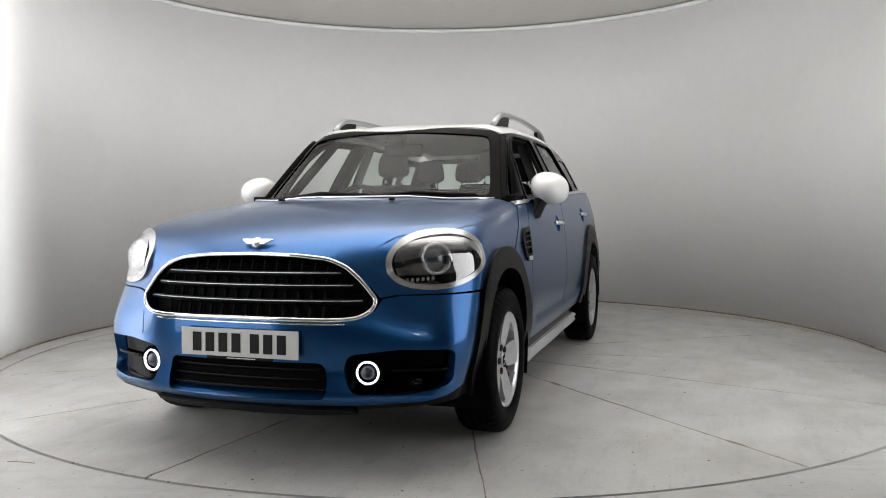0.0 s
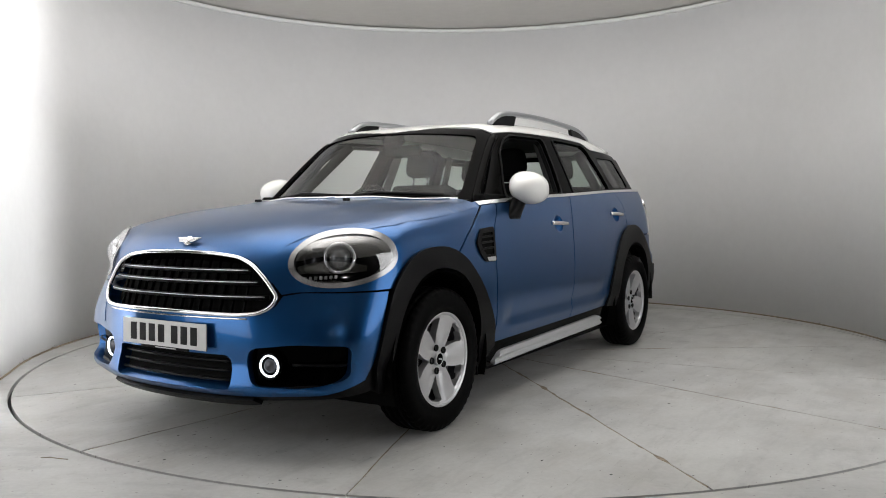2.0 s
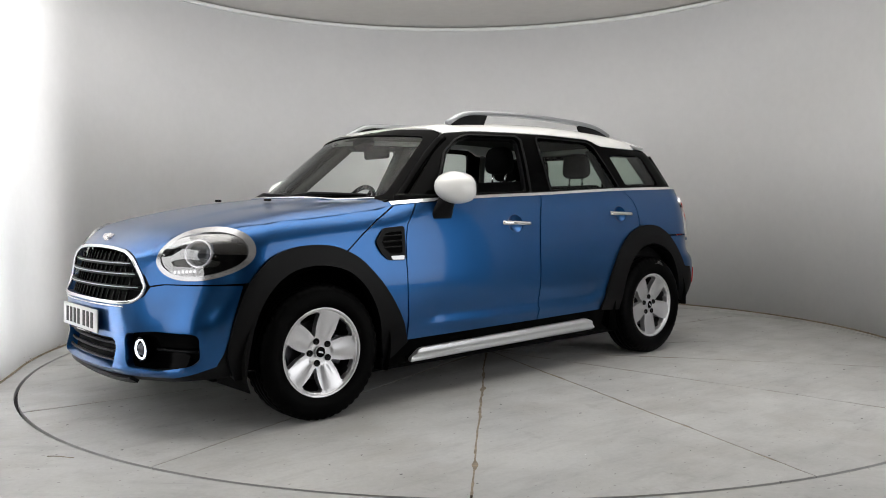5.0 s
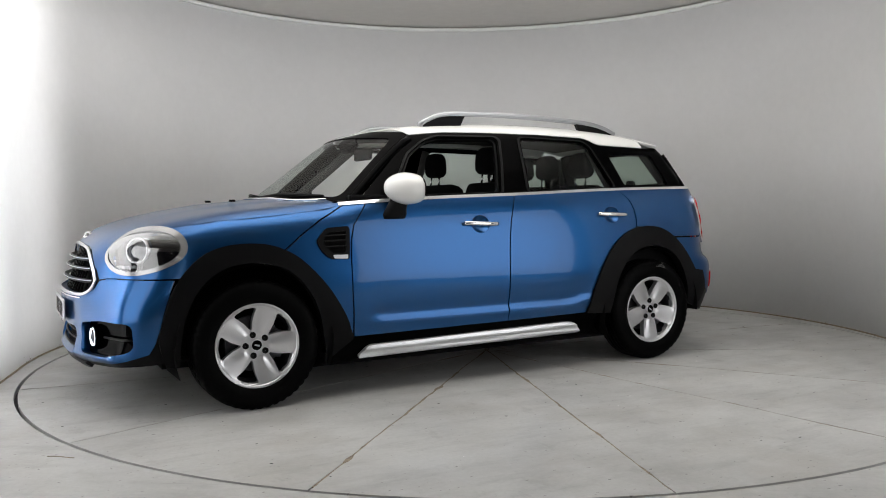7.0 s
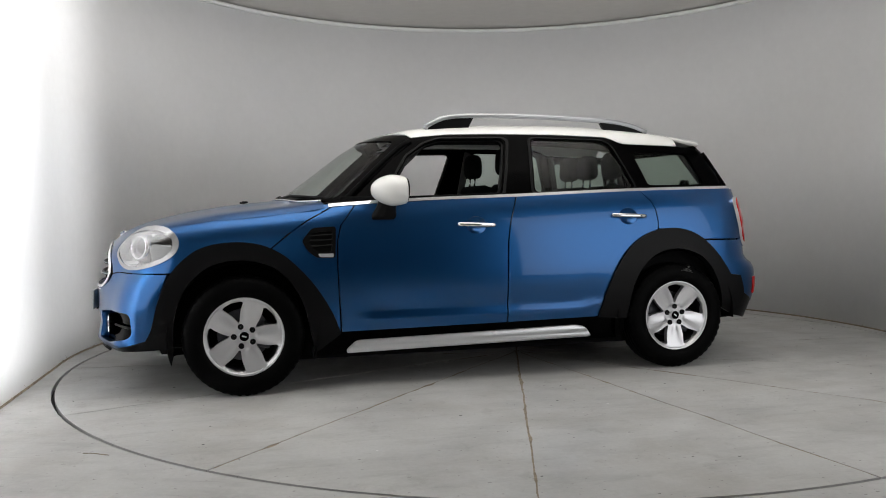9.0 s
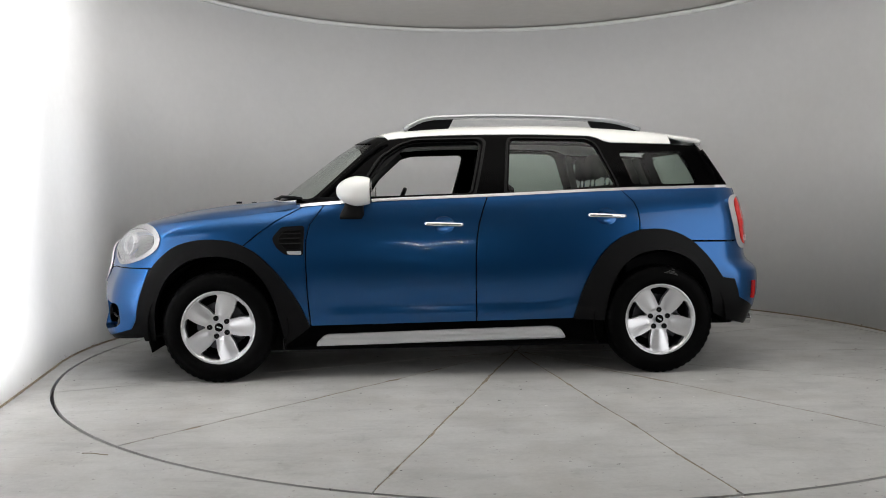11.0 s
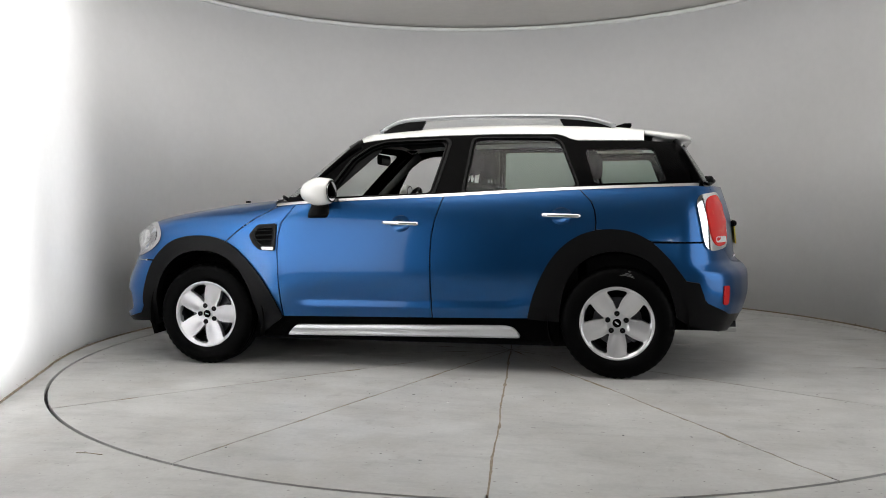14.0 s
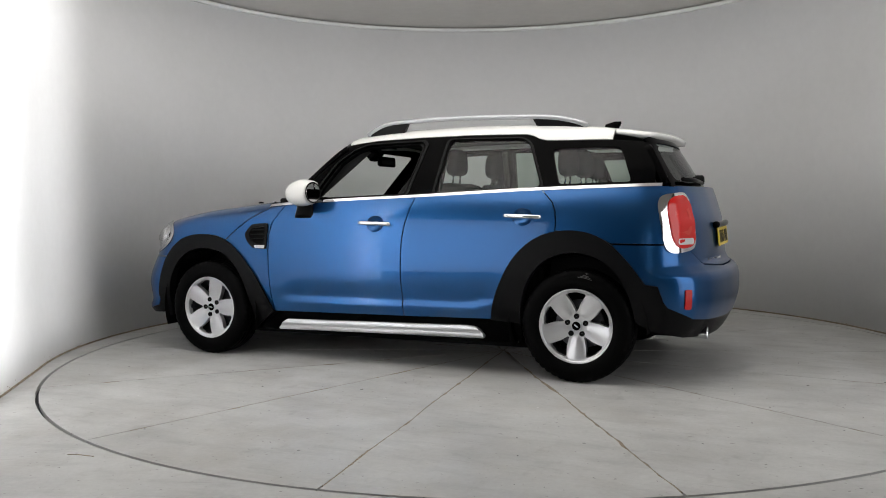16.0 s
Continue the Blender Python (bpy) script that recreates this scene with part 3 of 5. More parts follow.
ARCH_R_IN = [(1.676, 0.368), (1.658, 0.46), (1.625, 0.554), (1.575, 0.64), (1.508, 0.703), (1.41, 0.745), (1.309, 0.757), (1.2, 0.733), (1.109, 0.672), (1.045, 0.58), (1.009, 0.468), (0.993, 0.331)]
SEAM_D = [(-1.185, 0.815), (-1.08, 0.90), (-0.98, 0.968), (-0.90, 1.01), (-0.84, 1.042)]


def flow(pts, n=4):
    """A smooth open line through points."""
    p = [np.array(a, float) for a in pts]
    p = [2 * p[0] - p[1], *p, 2 * p[-1] - p[-2]]
    out = []
    for a, b, c, d in zip(p, p[1:], p[2:], p[3:]):
        for k in range(n):
            t = k / n
            out.append(tuple(0.5 * (2 * b + (c - a) * t + (2 * a - 5 * b + 4 * c - d) * t * t + (3 * b - a - 3 * c + d) * t**3)))
    return out + [tuple(p[-2])]


def sculpt(v):
    """The pressed crease and hollow low on the doors."""
    x, z = v[:, 0], v[:, 1]
    fade = np.clip((x + 0.74) / 0.12, 0, 1) * np.clip((0.88 - x) / 0.15, 0, 1)
    crease = 0.42 + 0.03 * np.clip((x - 0.55) / 0.4, 0, 1)**2 * 3
    up = z - crease - 0.012
    return fade * (-0.015 * np.exp(-(up / np.where(up > 0, 0.085, 0.018))**2) + 0.004 * np.exp(-((z - crease + 0.03) / 0.03)**2))


door_f = [(-0.702, 1.047), (-0.745, 0.99), (-0.787, 0.936), (-0.808, 0.85), (-0.812, 0.743), (-0.806, 0.55), (-0.79, 0.328), (0.203, 0.338), (0.199, 0.55), (0.20, 0.741), (0.207, 0.84), (0.222, 0.93), (0.25, 1.02), (0.276, 1.09), (-0.2, 1.076)]
door_r = [(0.284, 1.09), (0.258, 1.02), (0.23, 0.93), (0.215, 0.84), (0.208, 0.741), (0.207, 0.55), (0.211, 0.338), (0.80, 0.347)] + ARCH_R[1:7] + [(1.205, 0.88), (1.209, 0.93), (1.20, 1.0), (1.18, 1.05), (1.112, 1.122), (0.7, 1.107)]
quarter = [(1.119, 1.122), (1.187, 1.053), (1.208, 1.0), (1.217, 0.93), (1.213, 0.886)] + ARCH_R[7:10] + [(1.535, 0.815), (1.88, 0.81), (1.88, 1.13), (1.75, 1.138), (1.5, 1.132)]
wing_rear = [(x + 0.006, z - 0.005) for x, z in SEAM_D] + [(-0.71, 1.048), (-0.752, 0.99), (-0.794, 0.936), (-0.815, 0.85), (-0.819, 0.743), (-0.813, 0.55), (-0.80, 0.33)] + ARCH_F[-2:10:-1]
wing_front = [(-1.56, 0.86), (-1.57, 0.812)] + ARCH_F[8:12] + SEAM_D + [(-0.84, 1.06), (-0.9, 1.05), (-1.3, 1.017), (-1.6, 0.976), (-1.60, 0.945), (-1.56, 0.90)]
doors = []
for flip in (False, True):
    wing = panel("front_wing", "side", wing_rear, lower_body, PAINT, car, mirror=flip)
    panel("bonnet_flank", "side", wing_front, lower_body, PAINT, car, off=-0.0008, thick=0, mirror=flip)
    d1 = panel("front_door", "side", door_f, lower_body, PAINT, car, mirror=flip, shape=sculpt, step=0.022, holes=[oval(0.012, 0.925, 0.062, 0.052, 28)])
    d2 = panel("rear_door", "side", door_r, lower_body, PAINT, car, mirror=flip, shape=sculpt, step=0.022, holes=[oval(1.008, 0.965, 0.062, 0.052, 28)])
    doors.append((d1, d2))
    panel("rear_quarter", "side", quarter, lower_body, PAINT, car, off=-0.001, mirror=flip)
    panel("wheel_arch_trim", "side", flow(ARCH_F) + flow(ARCH_F_IN), lower_body, BLACK_TRIM, car, off=0.016, thick=0.06, mirror=flip, step=0.03, label="matt black plastic wheel arch trim")
    panel("wheel_arch_trim", "side", flow(ARCH_R) + [(1.80, 0.574), (1.825, 0.50), (1.835, 0.45), (1.80, 0.36), (1.74, 0.33)] + flow(ARCH_R_IN), lower_body, BLACK_TRIM, car, off=0.016, thick=0.06, mirror=flip, step=0.03, label="matt black plastic wheel arch trim")
    panel("sill_trim", "side", [(-0.955, 0.19), (-0.955, 0.325), (0.99, 0.343), (0.99, 0.20)], lower_body, BLACK_GLOSS, car, off=-0.008, thick=0.05, mirror=flip, label="black sill trim")
    panel("side_skirt", "side", rounded([(-0.775, 0.205), (-0.71, 0.272), (0.66, 0.298), (0.72, 0.285), (0.765, 0.222)], 0.03), lower_body, SATIN, car, off=0.014, thick=0.06, mirror=flip, step=0.012, label="satin silver side skirt",
          shape=lambda v: 0.007 * np.sin(((v[:, 1] - 0.205 - 0.018 * (v[:, 0] + 0.775)) / 0.072) * math.pi * 4.0))

# bonnet top, from the grille to the screen


def bonnet_at(pts):
    out = []
    for x, y in pts:
        zs = np.linspace(0.6, 1.3, 300)
        f = lower_body(np.full(300, x), np.full(300, y), zs)
        z = zs[np.argmax(f > 0)]
        out.append((math.atan2(z - 0.45, -(x + 1.05)), y))
    return out


def bonnet_front(pts):
    """(y, z) on the nose to (angle, y) of the bonnet."""
    p = place("front", pts, lower_body)
    return [(math.atan2(z - 0.45, -(x + 1.05)), y) for x, y, z in p]


right_edge = bonnet_at([(-1.975, 0.50), (-1.90, 0.56), (-1.82, 0.67), (-1.74, 0.755), (-1.6, 0.80), (-1.4, 0.815), (-1.2, 0.815), (-1.0, 0.81), (-0.87, 0.80)])
LIP = curve((0, 0.3, 0.34, 0.42, 0.48, 0.505, 0.52), (0.845, 0.842, 0.836, 0.806, 0.752, 0.725, 0.72))
lip = [(y, float(LIP(abs(y)))) for y in np.linspace(-0.505, 0.505, 41)]
scuttle_line = [(-0.875 - 0.245 * (1 - (y / 0.72)**2), y) for y in np.linspace(0.70, -0.70, 15)]
outline = bonnet_front(lip) + right_edge + bonnet_at(scuttle_line) + [(a, -y) for a, y in right_edge[::-1]]


def power_dome(v):
    """The raised middle of the bonnet."""
    return 0.012 * (1 / (1 + np.exp((np.abs(v[:, 1]) - 0.40) / 0.018))) * np.clip((v[:, 0] - 0.55) / 0.5, 0, 1)


panel("bonnet", "bonnet", outline, lower_body, PAINT, car, thick=0, step=0.03, shape=power_dome)

# front bumper and nose corners
# the corner of the bonnet round each headlamp
def lamp_oval(rx, ry, dy=0.0, dz=0.0):
    """The headlamp's leaning oval, round the nose."""
    return [(-0.878 + dy + rx * 1.36 * c, 0.822 + dz + ry * s * (1 + 0.10 * min(c, 0) * (s < 0)) - 0.08 * rx * 1.36 * c) for c, s in oval(0, 0, 1, 1, 64, 2.2)]


for flip in (False, True):
    corner = nose_at([(-0.60, 0.691), (-0.548, 0.682), (-0.505, 0.73), (-0.485, 0.76), (-0.485, 0.88), (-0.52, 0.915), (-0.60, 0.942), (-0.68, 0.952)]) + nose_side([(-1.60, 0.957), (-1.545, 0.91), (-1.545, 0.82), (-1.66, 0.735), (-1.70, 0.693)]) + nose_at([(-0.82, 0.692), (-0.65, 0.692)])
    panel("bonnet_corner", "nose", corner, lower_body, PAINT, car, off=-0.0015, thick=0, step=0.03, mirror=flip, holes=[lamp_oval(0.170, 0.110)])

# ---- nose: bumper, grille, lamps ----
GRILLE = [(-0.5361, 0.6702), (-0.4761, 0.7453), (-0.4192, 0.7969), (-0.3415, 0.8277), (-0.207, 0.8411), (0.0, 0.8463)]
GRILLE = GRILLE + [(-y, z) for y, z in GRILLE[-2::-1]] + [(0.52, 0.63), (0.473, 0.605), (0.39, 0.599), (0.2, 0.601), (0, 0.603), (-0.2, 0.601), (-0.39, 0.599), (-0.473, 0.605), (-0.52, 0.63)]


def swap(pts):
    """The other half of a (y, z) outline."""
    return [(-y, z) for y, z in pts[::-1]]


def swap_a(pts):
    return [(-a, z) for a, z in pts[::-1]]


half = nose_side([(-1.735, 0.683), (-1.765, 0.60), (-1.79, 0.52), (-1.805, 0.45), (-1.825, 0.38), (-1.855, 0.325)]) + nose_at([(-0.79, 0.296), (-0.72, 0.278), (-0.52, 0.265), (-0.25, 0.260)])
lower = half + swap_a(half)
upper = nose_at([(0.82, 0.685), (0.62, 0.687), (0.555, 0.676), (0.535, 0.634), (0.478, 0.599), (0.3, 0.592), (0.1, 0.594)])
FOG_BOX = rounded([(-0.822, 0.478), (-0.805, 0.335), (-0.65, 0.306), (-0.4554, 0.310), (-0.4192, 0.4003), (-0.4399, 0.462), (-0.621, 0.482)], 0.035)
LOW_GRILLE = rounded([(-0.3467, 0.4312), (0.3467, 0.4312), (0.3622, 0.3591), (0.3571, 0.2891), (0.0, 0.2849), (-0.3571, 0.2891), (-0.3622, 0.3591)], 0.03)
bumper = panel("front_bumper", "nose", lower + upper + swap_a(upper), lower_body, PAINT, car, thick=0.05, step=0.028,
               holes=[nose_at(FOG_BOX), nose_at(swap(FOG_BOX)), nose_at(LOW_GRILLE)])
under = nose_side([(-1.80, 0.47), (-1.765, 0.40), (-1.76, 0.29)]) + nose_at([(-0.83, 0.28), (-0.78, 0.262), (-0.65, 0.25), (-0.45, 0.238), (-0.2, 0.23)])
over = nose_at([(0.2, 0.266), (0.52, 0.271), (0.72, 0.284), (0.79, 0.314), (0.815, 0.37)]) + [(-a, z) for a, z in nose_side([(-1.84, 0.45)])]
panel("front_valance", "nose", under + swap_a(under) + over[::-1] + [(-a, z) for a, z in over], lower_body, BLACK_TRIM, car, off=-0.004, thick=0.05, step=0.03, label="matt black lower bumper lip")
panel("bumper_lip", "nose", nose_at([(-0.46, 0.236), (-0.42, 0.229), (-0.30, 0.224), (0, 0.221), (0.30, 0.224), (0.42, 0.229), (0.46, 0.236), (0.44, 0.256), (0.4, 0.254), (0, 0.252), (-0.4, 0.254), (-0.44, 0.256)]), lower_body, BLACK_TRIM, car, off=0.012, thick=0.03, step=0.03)


def nose_frame(y, z, off=0.0):
    """A pose on the nose: local z looks out of the body, local x to the car's offside."""
    p = place("front", [(y, z)], lower_body)
    n = Vector(normals(p, lower_body)[0])
    side = Vector((0, 1, 0)) - n * n.y
    side.normalize()
    m = Matrix((side, n.cross(side), n)).transposed().to_4x4()
    return Matrix.Translation(Vector(p[0]) + n * off) @ m


for s in (-1, 1):
    box_outline = FOG_BOX if s < 0 else swap(FOG_BOX)
    surround = panel("fog_lamp_surround", "nose", nose_at([((y - 0.61 * s) * 1.04 + 0.61 * s, (z - 0.39) * 1.05 + 0.39) for y, z in box_outline]), lower_body, BLACK_GLOSS, bumper, off=-0.045, thick=0, step=0.04, label="gloss black fog lamp recess")
    fin = bmesh.new()
    tube(fin, [tuple(place("front", [(s * y, 0.395)], lower_body)[0] + np.array((0.03, 0, 0))) for y in np.linspace(0.59, 0.79, 8)], 0.006)
    part("fin", fin, BLACK_TRIM, bumper, smooth=True)
    fog = new("fog_lamp")
    fog.parent = bumper
    fog.matrix_local = Matrix.Translation((-2.066, 0.502 * s, 0.389)) @ Euler((0, radians(-90), radians(-s * 10))).to_matrix().to_4x4()
    bm = lathe(bmesh.new(), [(0.050, -0.06), (0.058, -0.02), (0.060, 0.004), (0.054, 0.012), (0.05, 0.004)], n=40)
    part("housing", bm, BLACK_GLOSS, fog, smooth=True)
    bm = lathe(bmesh.new(), [(0.039, 0.004), (0.040, 0.011), (0.0445, 0.012), (0.047, 0.005)], n=40)
    part("light_ring", bm, RING_GLOW, fog, "glowing white daytime light ring", smooth=True)
    bm = lathe(bmesh.new(), [(0.001, 0.018), (0.012, 0.016), (0.024, 0.009), (0.031, -0.004), (0.034, -0.04)], n=32)
    part("lens", bm, DARK_METAL, fog, smooth=True)
    # headlamp
    lamp = new("headlamp")
    lamp.parent = car
    tagged(lamp, "oval headlamp with silver bezel")
    flip = s > 0

    at = lamp_oval
    panel("bezel", "nose", at(0.178, 0.114), lower_body, BEZEL, lamp, off=0.008, thick=0.03, step=0.02, holes=[at(0.156, 0.094, 0.004, 0.0)], mirror=flip, label="satin silver lamp bezel",
          shape=lambda v: 0.004 * np.cos(v[:, 1] * 40))
    panel("reflector_bowl", "nose", at(0.155, 0.098), lower_body, BLACK_GLOSS, lamp, off=-0.05, thick=0, step=0.03, mirror=flip)
    panel("lens", "nose", at(0.152, 0.096), lower_body, LENS, lamp, off=0.002, thick=0, step=0.02, mirror=flip, label="clear lamp lens",
          shape=lambda v: 0.010 * np.exp(-((v[:, 1] - 0.82) / 0.07)**2))
    m = nose_frame(s * 0.742, 0.832, -0.016)
    bm = lathe(bmesh.new(), [(0.068, -0.035), (0.066, -0.004), (0.061, 0.0), (0.055, -0.004), (0.05, -0.03)], m, 40)
    part("projector_ring", bm, CHROME, lamp, smooth=True)
    bm = lathe(bmesh.new(), [(0.001, 0.004), (0.02, 0.0), (0.036, -0.012), (0.046, -0.03)], m, 32)
    part("projector_lens", bm, material("projector_glass", (0.16, 0.17, 0.18), 0.06, 0.6, coat=1.0), lamp, smooth=True)
    bm = lathe(bmesh.new(), [(0.001, -0.014), (0.02, -0.014), (0.034, -0.010), (0.038, -0.02)], nose_frame(s * 0.625, 0.83, -0.018), 32)
    part("inner_reflector", bm, material("inner_reflector", (0.03, 0.03, 0.033), 0.15, 0.9), lamp, smooth=True)
    bm = bmesh.new()
    for k in range(9):
        box(bm, (0, 0, 0), (0.012, 0.014, 0.012), nose_frame(s * (0.58 + 0.018 * k), 0.745 + 0.0012 * k, -0.02))
    part("indicator_strip", bm, material("indicator_crystal", (0.75, 0.75, 0.76), 0.1, 0.7), lamp)

# grille
grille = new("grille")
grille.parent = car
tagged(grille, "black slatted grille with chrome surround")
panel("backing", "nose", nose_at([(y * 1.01, 0.712 + (z - 0.712) * 1.03) for y, z in GRILLE]), lower_body, CAVITY, grille, off=-0.055, thick=0, step=0.04)
ring = rounded(GRILLE, 0.04, 4)
ring = place("front", ring + ring[:1], lower_body)
bm = tube(bmesh.new(), [tuple(p) for p in ring + normals(ring, lower_body) * 0.006], 0.0092, 10)
part("surround", bm, CHROME, grille, "polished chrome grille surround", smooth=True)
bm = bmesh.new()
tube(bm, [tuple(place("front", [(y, 0.584)], lower_body)[0] + np.array((-0.004, 0, 0))) for y in np.linspace(-0.43, 0.43, 24)], 0.004, 6)
part("lower_trim", bm, CHROME, grille, smooth=True)
for z, w in ((0.775, 0.405), (0.727, 0.455), (0.668, 0.495)):
    bm = bmesh.new()
    tube(bm, [tuple(place("front", [(y, z)], lower_body)[0] + np.array((0.018, 0, 0))) for y in np.linspace(-w, w, 26)], 0.010, 8, flat=1.2)
    part("slat", bm, BLACK_TRIM, grille, smooth=True)
    bm = bmesh.new()
    tube(bm, [tuple(place("front", [(y, z + 0.004)], lower_body)[0] + np.array((0.004, 0, 0))) for y in np.linspace(-w + 0.01, w - 0.01, 26)], 0.0021, 6)
    part("slat_strip", bm, SATIN, grille, smooth=True)
for k in range(-7, 8):
    y = k * 0.055
    tops = 0.825 if abs(y) < 0.3 else 0.80
    bm = bmesh.new()
    p0, p1 = place("front", [(y, 0.60)], lower_body)[0], place("front", [(y, tops)], lower_body)[0]
    tube(bm, [(p0[0] + 0.034, y, 0.60), (p1[0] + 0.034, y, tops)], 0.006, 6)
    part("rib", bm, BLACK_GLOSS, grille)
panel("lower_grille", "nose", nose_at([(y * 1.03, 0.36 + (z - 0.36) * 1.06) for y, z in LOW_GRILLE]), lower_body, CAVITY, bumper, off=-0.05, thick=0, step=0.04)
for z in (0.325, 0.362, 0.40):
    bm = bmesh.new()
    tube(bm, [tuple(place("front", [(y, z)], lower_body)[0] + np.array((0.025, 0, 0))) for y in np.linspace(-0.34, 0.34, 18)], 0.007, 6)
    part("lower_slat", bm, BLACK_TRIM, bumper, smooth=True)

# number plates, with bars for the letters
def number_plate(name, m, mat, parent):
    bm = box(bmesh.new(), (0, 0, 0), (0.53, 0.111, 0.007), bevel=0.002)
    ob = part(name, bm, mat, parent, "white plate with black bars" if mat == PLATE else "yellow plate with black bars")
    ob.matrix_local = m
    for k, x in enumerate((-0.185, -0.125, -0.065, -0.005, 0.078, 0.138, 0.198)):
        b = part("bar", box(bmesh.new(), (x - 0.006, 0, 0.0045), (0.040, 0.076, 0.001)), INK, ob)
    return ob


number_plate("number_plate", Matrix.Translation((-2.186, 0, 0.503)) @ Matrix(((0, 0.03, -1), (-1, 0, 0), (0, 1, 0.03))).to_4x4(), PLATE, bumper)

strip = part("plate_surround_foot", box(bmesh.new(), (-2.183, 0, 0.441), (0.008, 0.30, 0.012), bevel=0.002), BLACK_TRIM, bumper)
part("printed_line", box(bmesh.new(), (-2.188, -0.01, 0.441), (0.001, 0.13, 0.004)), PLATE, strip)
# square cover of the towing eye
cover = nose_at(rounded([(0.535, 0.505), (0.605, 0.505), (0.605, 0.60), (0.535, 0.60)], 0.012))
panel("towing_eye_cover", "nose", cover, lower_body, PAINT, bumper, off=0.0022, thick=0.003, step=0.03)

# bonnet badge: a plain winged disc
m = nose_frame(0, 0.886, 0.014)
badge = new("badge")
badge.parent = car
tagged(badge, "silver winged badge")
bm = lathe(bmesh.new(), [(0.001, 0.006), (0.016, 0.006), (0.019, 0.008), (0.022, 0.004), (0.024, -0.012)], m, 32)
part("disc", bm, CHROME, badge, smooth=True)
for s in (-1, 1):
    bm = bmesh.new()
    for k in range(4):
        z = -0.013 + 0.0085 * k
        box(bm, (0, 0, 0), (0.052 - 0.009 * k, 0.006, 0.008), m @ Matrix.Translation((s * (0.046 - 0.0045 * k), z, 0)), bevel=0.001)
    part("wing", bm, CHROME, badge)

# ---- tail ----
th = tail_side([(1.545, 0.803), (1.62, 0.727), (1.69, 0.638), (1.73, 0.585), (1.80, 0.572), (1.82, 0.50), (1.85, 0.455), (1.93, 0.415)]) + tail_at([(-0.74, 0.385), (-0.6, 0.37), (-0.3, 0.36)])
tt = tail_at([(0.3, 0.66), (0.55, 0.68), (0.66, 0.76), (0.72, 0.80)])
rear_bumper = panel("rear_bumper", "tail", th + swap_a(th) + tt[::-1] + [(-a, z) for a, z in tt], lower_body, PAINT, car, step=0.03)
tv = tail_side([(1.80, 0.47), (1.73, 0.42), (1.75, 0.315)]) + tail_at([(-0.74, 0.275), (-0.4, 0.25)])
tw = tail_at([(0.3, 0.365), (0.6, 0.375), (0.74, 0.395)]) + [(-a, z) for a, z in tail_side([(1.93, 0.425), (1.86, 0.465)])]
panel("rear_valance", "tail", tv + swap_a(tv) + tw[::-1] + [(-a, z) for a, z in tw], lower_body, BLACK_TRIM, car, off=-0.004, thick=0.03, step=0.03, label="matt black rear valance")
gate = tail_at([(-0.3, 0.667), (-0.55, 0.687), (-0.655, 0.76), (-0.66, 0.95), (-0.67, 1.135)])
panel("tailgate", "tail", gate[::-1] + [(-a, z) for a, z in gate], lower_body, PAINT, car, step=0.035)
tc = tail_side([(1.86, 0.812)]) + tail_at([(-0.665, 0.812), (-0.665, 0.95), (-0.675, 1.135)]) + tail_side([(1.86, 1.13)])
for flip in (False, True):
    panel("rear_corner", "tail", tc, lower_body, PAINT, car, off=-0.003, step=0.03, mirror=flip)
    a0, a1 = tail_side([(1.79, 0.92)])[0][0], tail_at([(-0.605, 0.92)])[0][0]
    mid, hw = (a0 + a1) / 2, abs(a1 - a0) / 2
    lamp = new("tail_lamp")
    lamp.parent = car
    tagged(lamp, "red tail lamp in a chrome bezel")
    panel("bezel", "tail", oval(mid, 0.926, hw * 0.90, 0.166, 48, 4.4, 0.10), lower_body, CHROME, lamp, off=0.012, thick=0.03, step=0.03, mirror=flip, holes=[oval(mid + 0.02, 0.930, hw * 0.70, 0.145, 40, 3.2, 0.10)])
    panel("lens", "tail", oval(mid + 0.028, 0.930, hw * 0.70, 0.148, 40, 3.2, 0.10), lower_body, RED, lamp, off=0.0135, thick=0.02, step=0.02, mirror=flip, label="ribbed red lamp lens",
          shape=lambda v: 0.002 * np.cos((v[:, 1] - 0.925) * 62) + 0.004 * np.exp(-((v[:, 0] - mid) / 0.08)**2))
    panel("reversing_lens", "tail", rounded([(mid - 0.03, 0.803), (mid + 0.10, 0.803), (mid + 0.10, 0.838), (mid - 0.03, 0.838)], 0.015), lower_body, PLATE, lamp, off=0.019, thick=0.01, step=0.02, mirror=flip, label="clear reversing lens")
    panel("light_guide", "tail", oval(mid + 0.03, 0.945, hw * 0.46, 0.092, 36, 2.8, 0.10), lower_body, GUIDE, lamp, off=0.0155, thick=0.006, step=0.02, mirror=flip, holes=[oval(mid + 0.03, 0.945, hw * 0.30, 0.066, 30, 2.6, 0.10)], label="bright red light ring inside the lens")
    r = tail_side([(1.915, 0.49)])[0][0] + 0.03
    panel("rear_reflector", "tail", rounded([(r - 0.004, 0.445), (r + 0.034, 0.445), (r + 0.034, 0.555), (r - 0.004, 0.555)], 0.010), lower_body, REFLECTOR, car, off=0.008, thick=0.02, step=0.02, mirror=flip, label="red bumper reflector")
bm = lathe(bmesh.new(), [(0.030, -0.12), (0.036, 0.0), (0.038, 0.002), (0.033, 0.0), (0.030, -0.1)], pose(2.03, -0.56, 0.285, 0, 90, 0), 24)
part("exhaust_tip", bm, CHROME, car, "chrome exhaust tip", smooth=True)
number_plate("rear_number_plate", Matrix.Translation((2.058, 0, 0.83)) @ Matrix(((0, -0.1, 1), (1, 0, 0), (0, 1, 0.1))).to_4x4(), PLATE_YELLOW, car)
bm = bmesh.new()
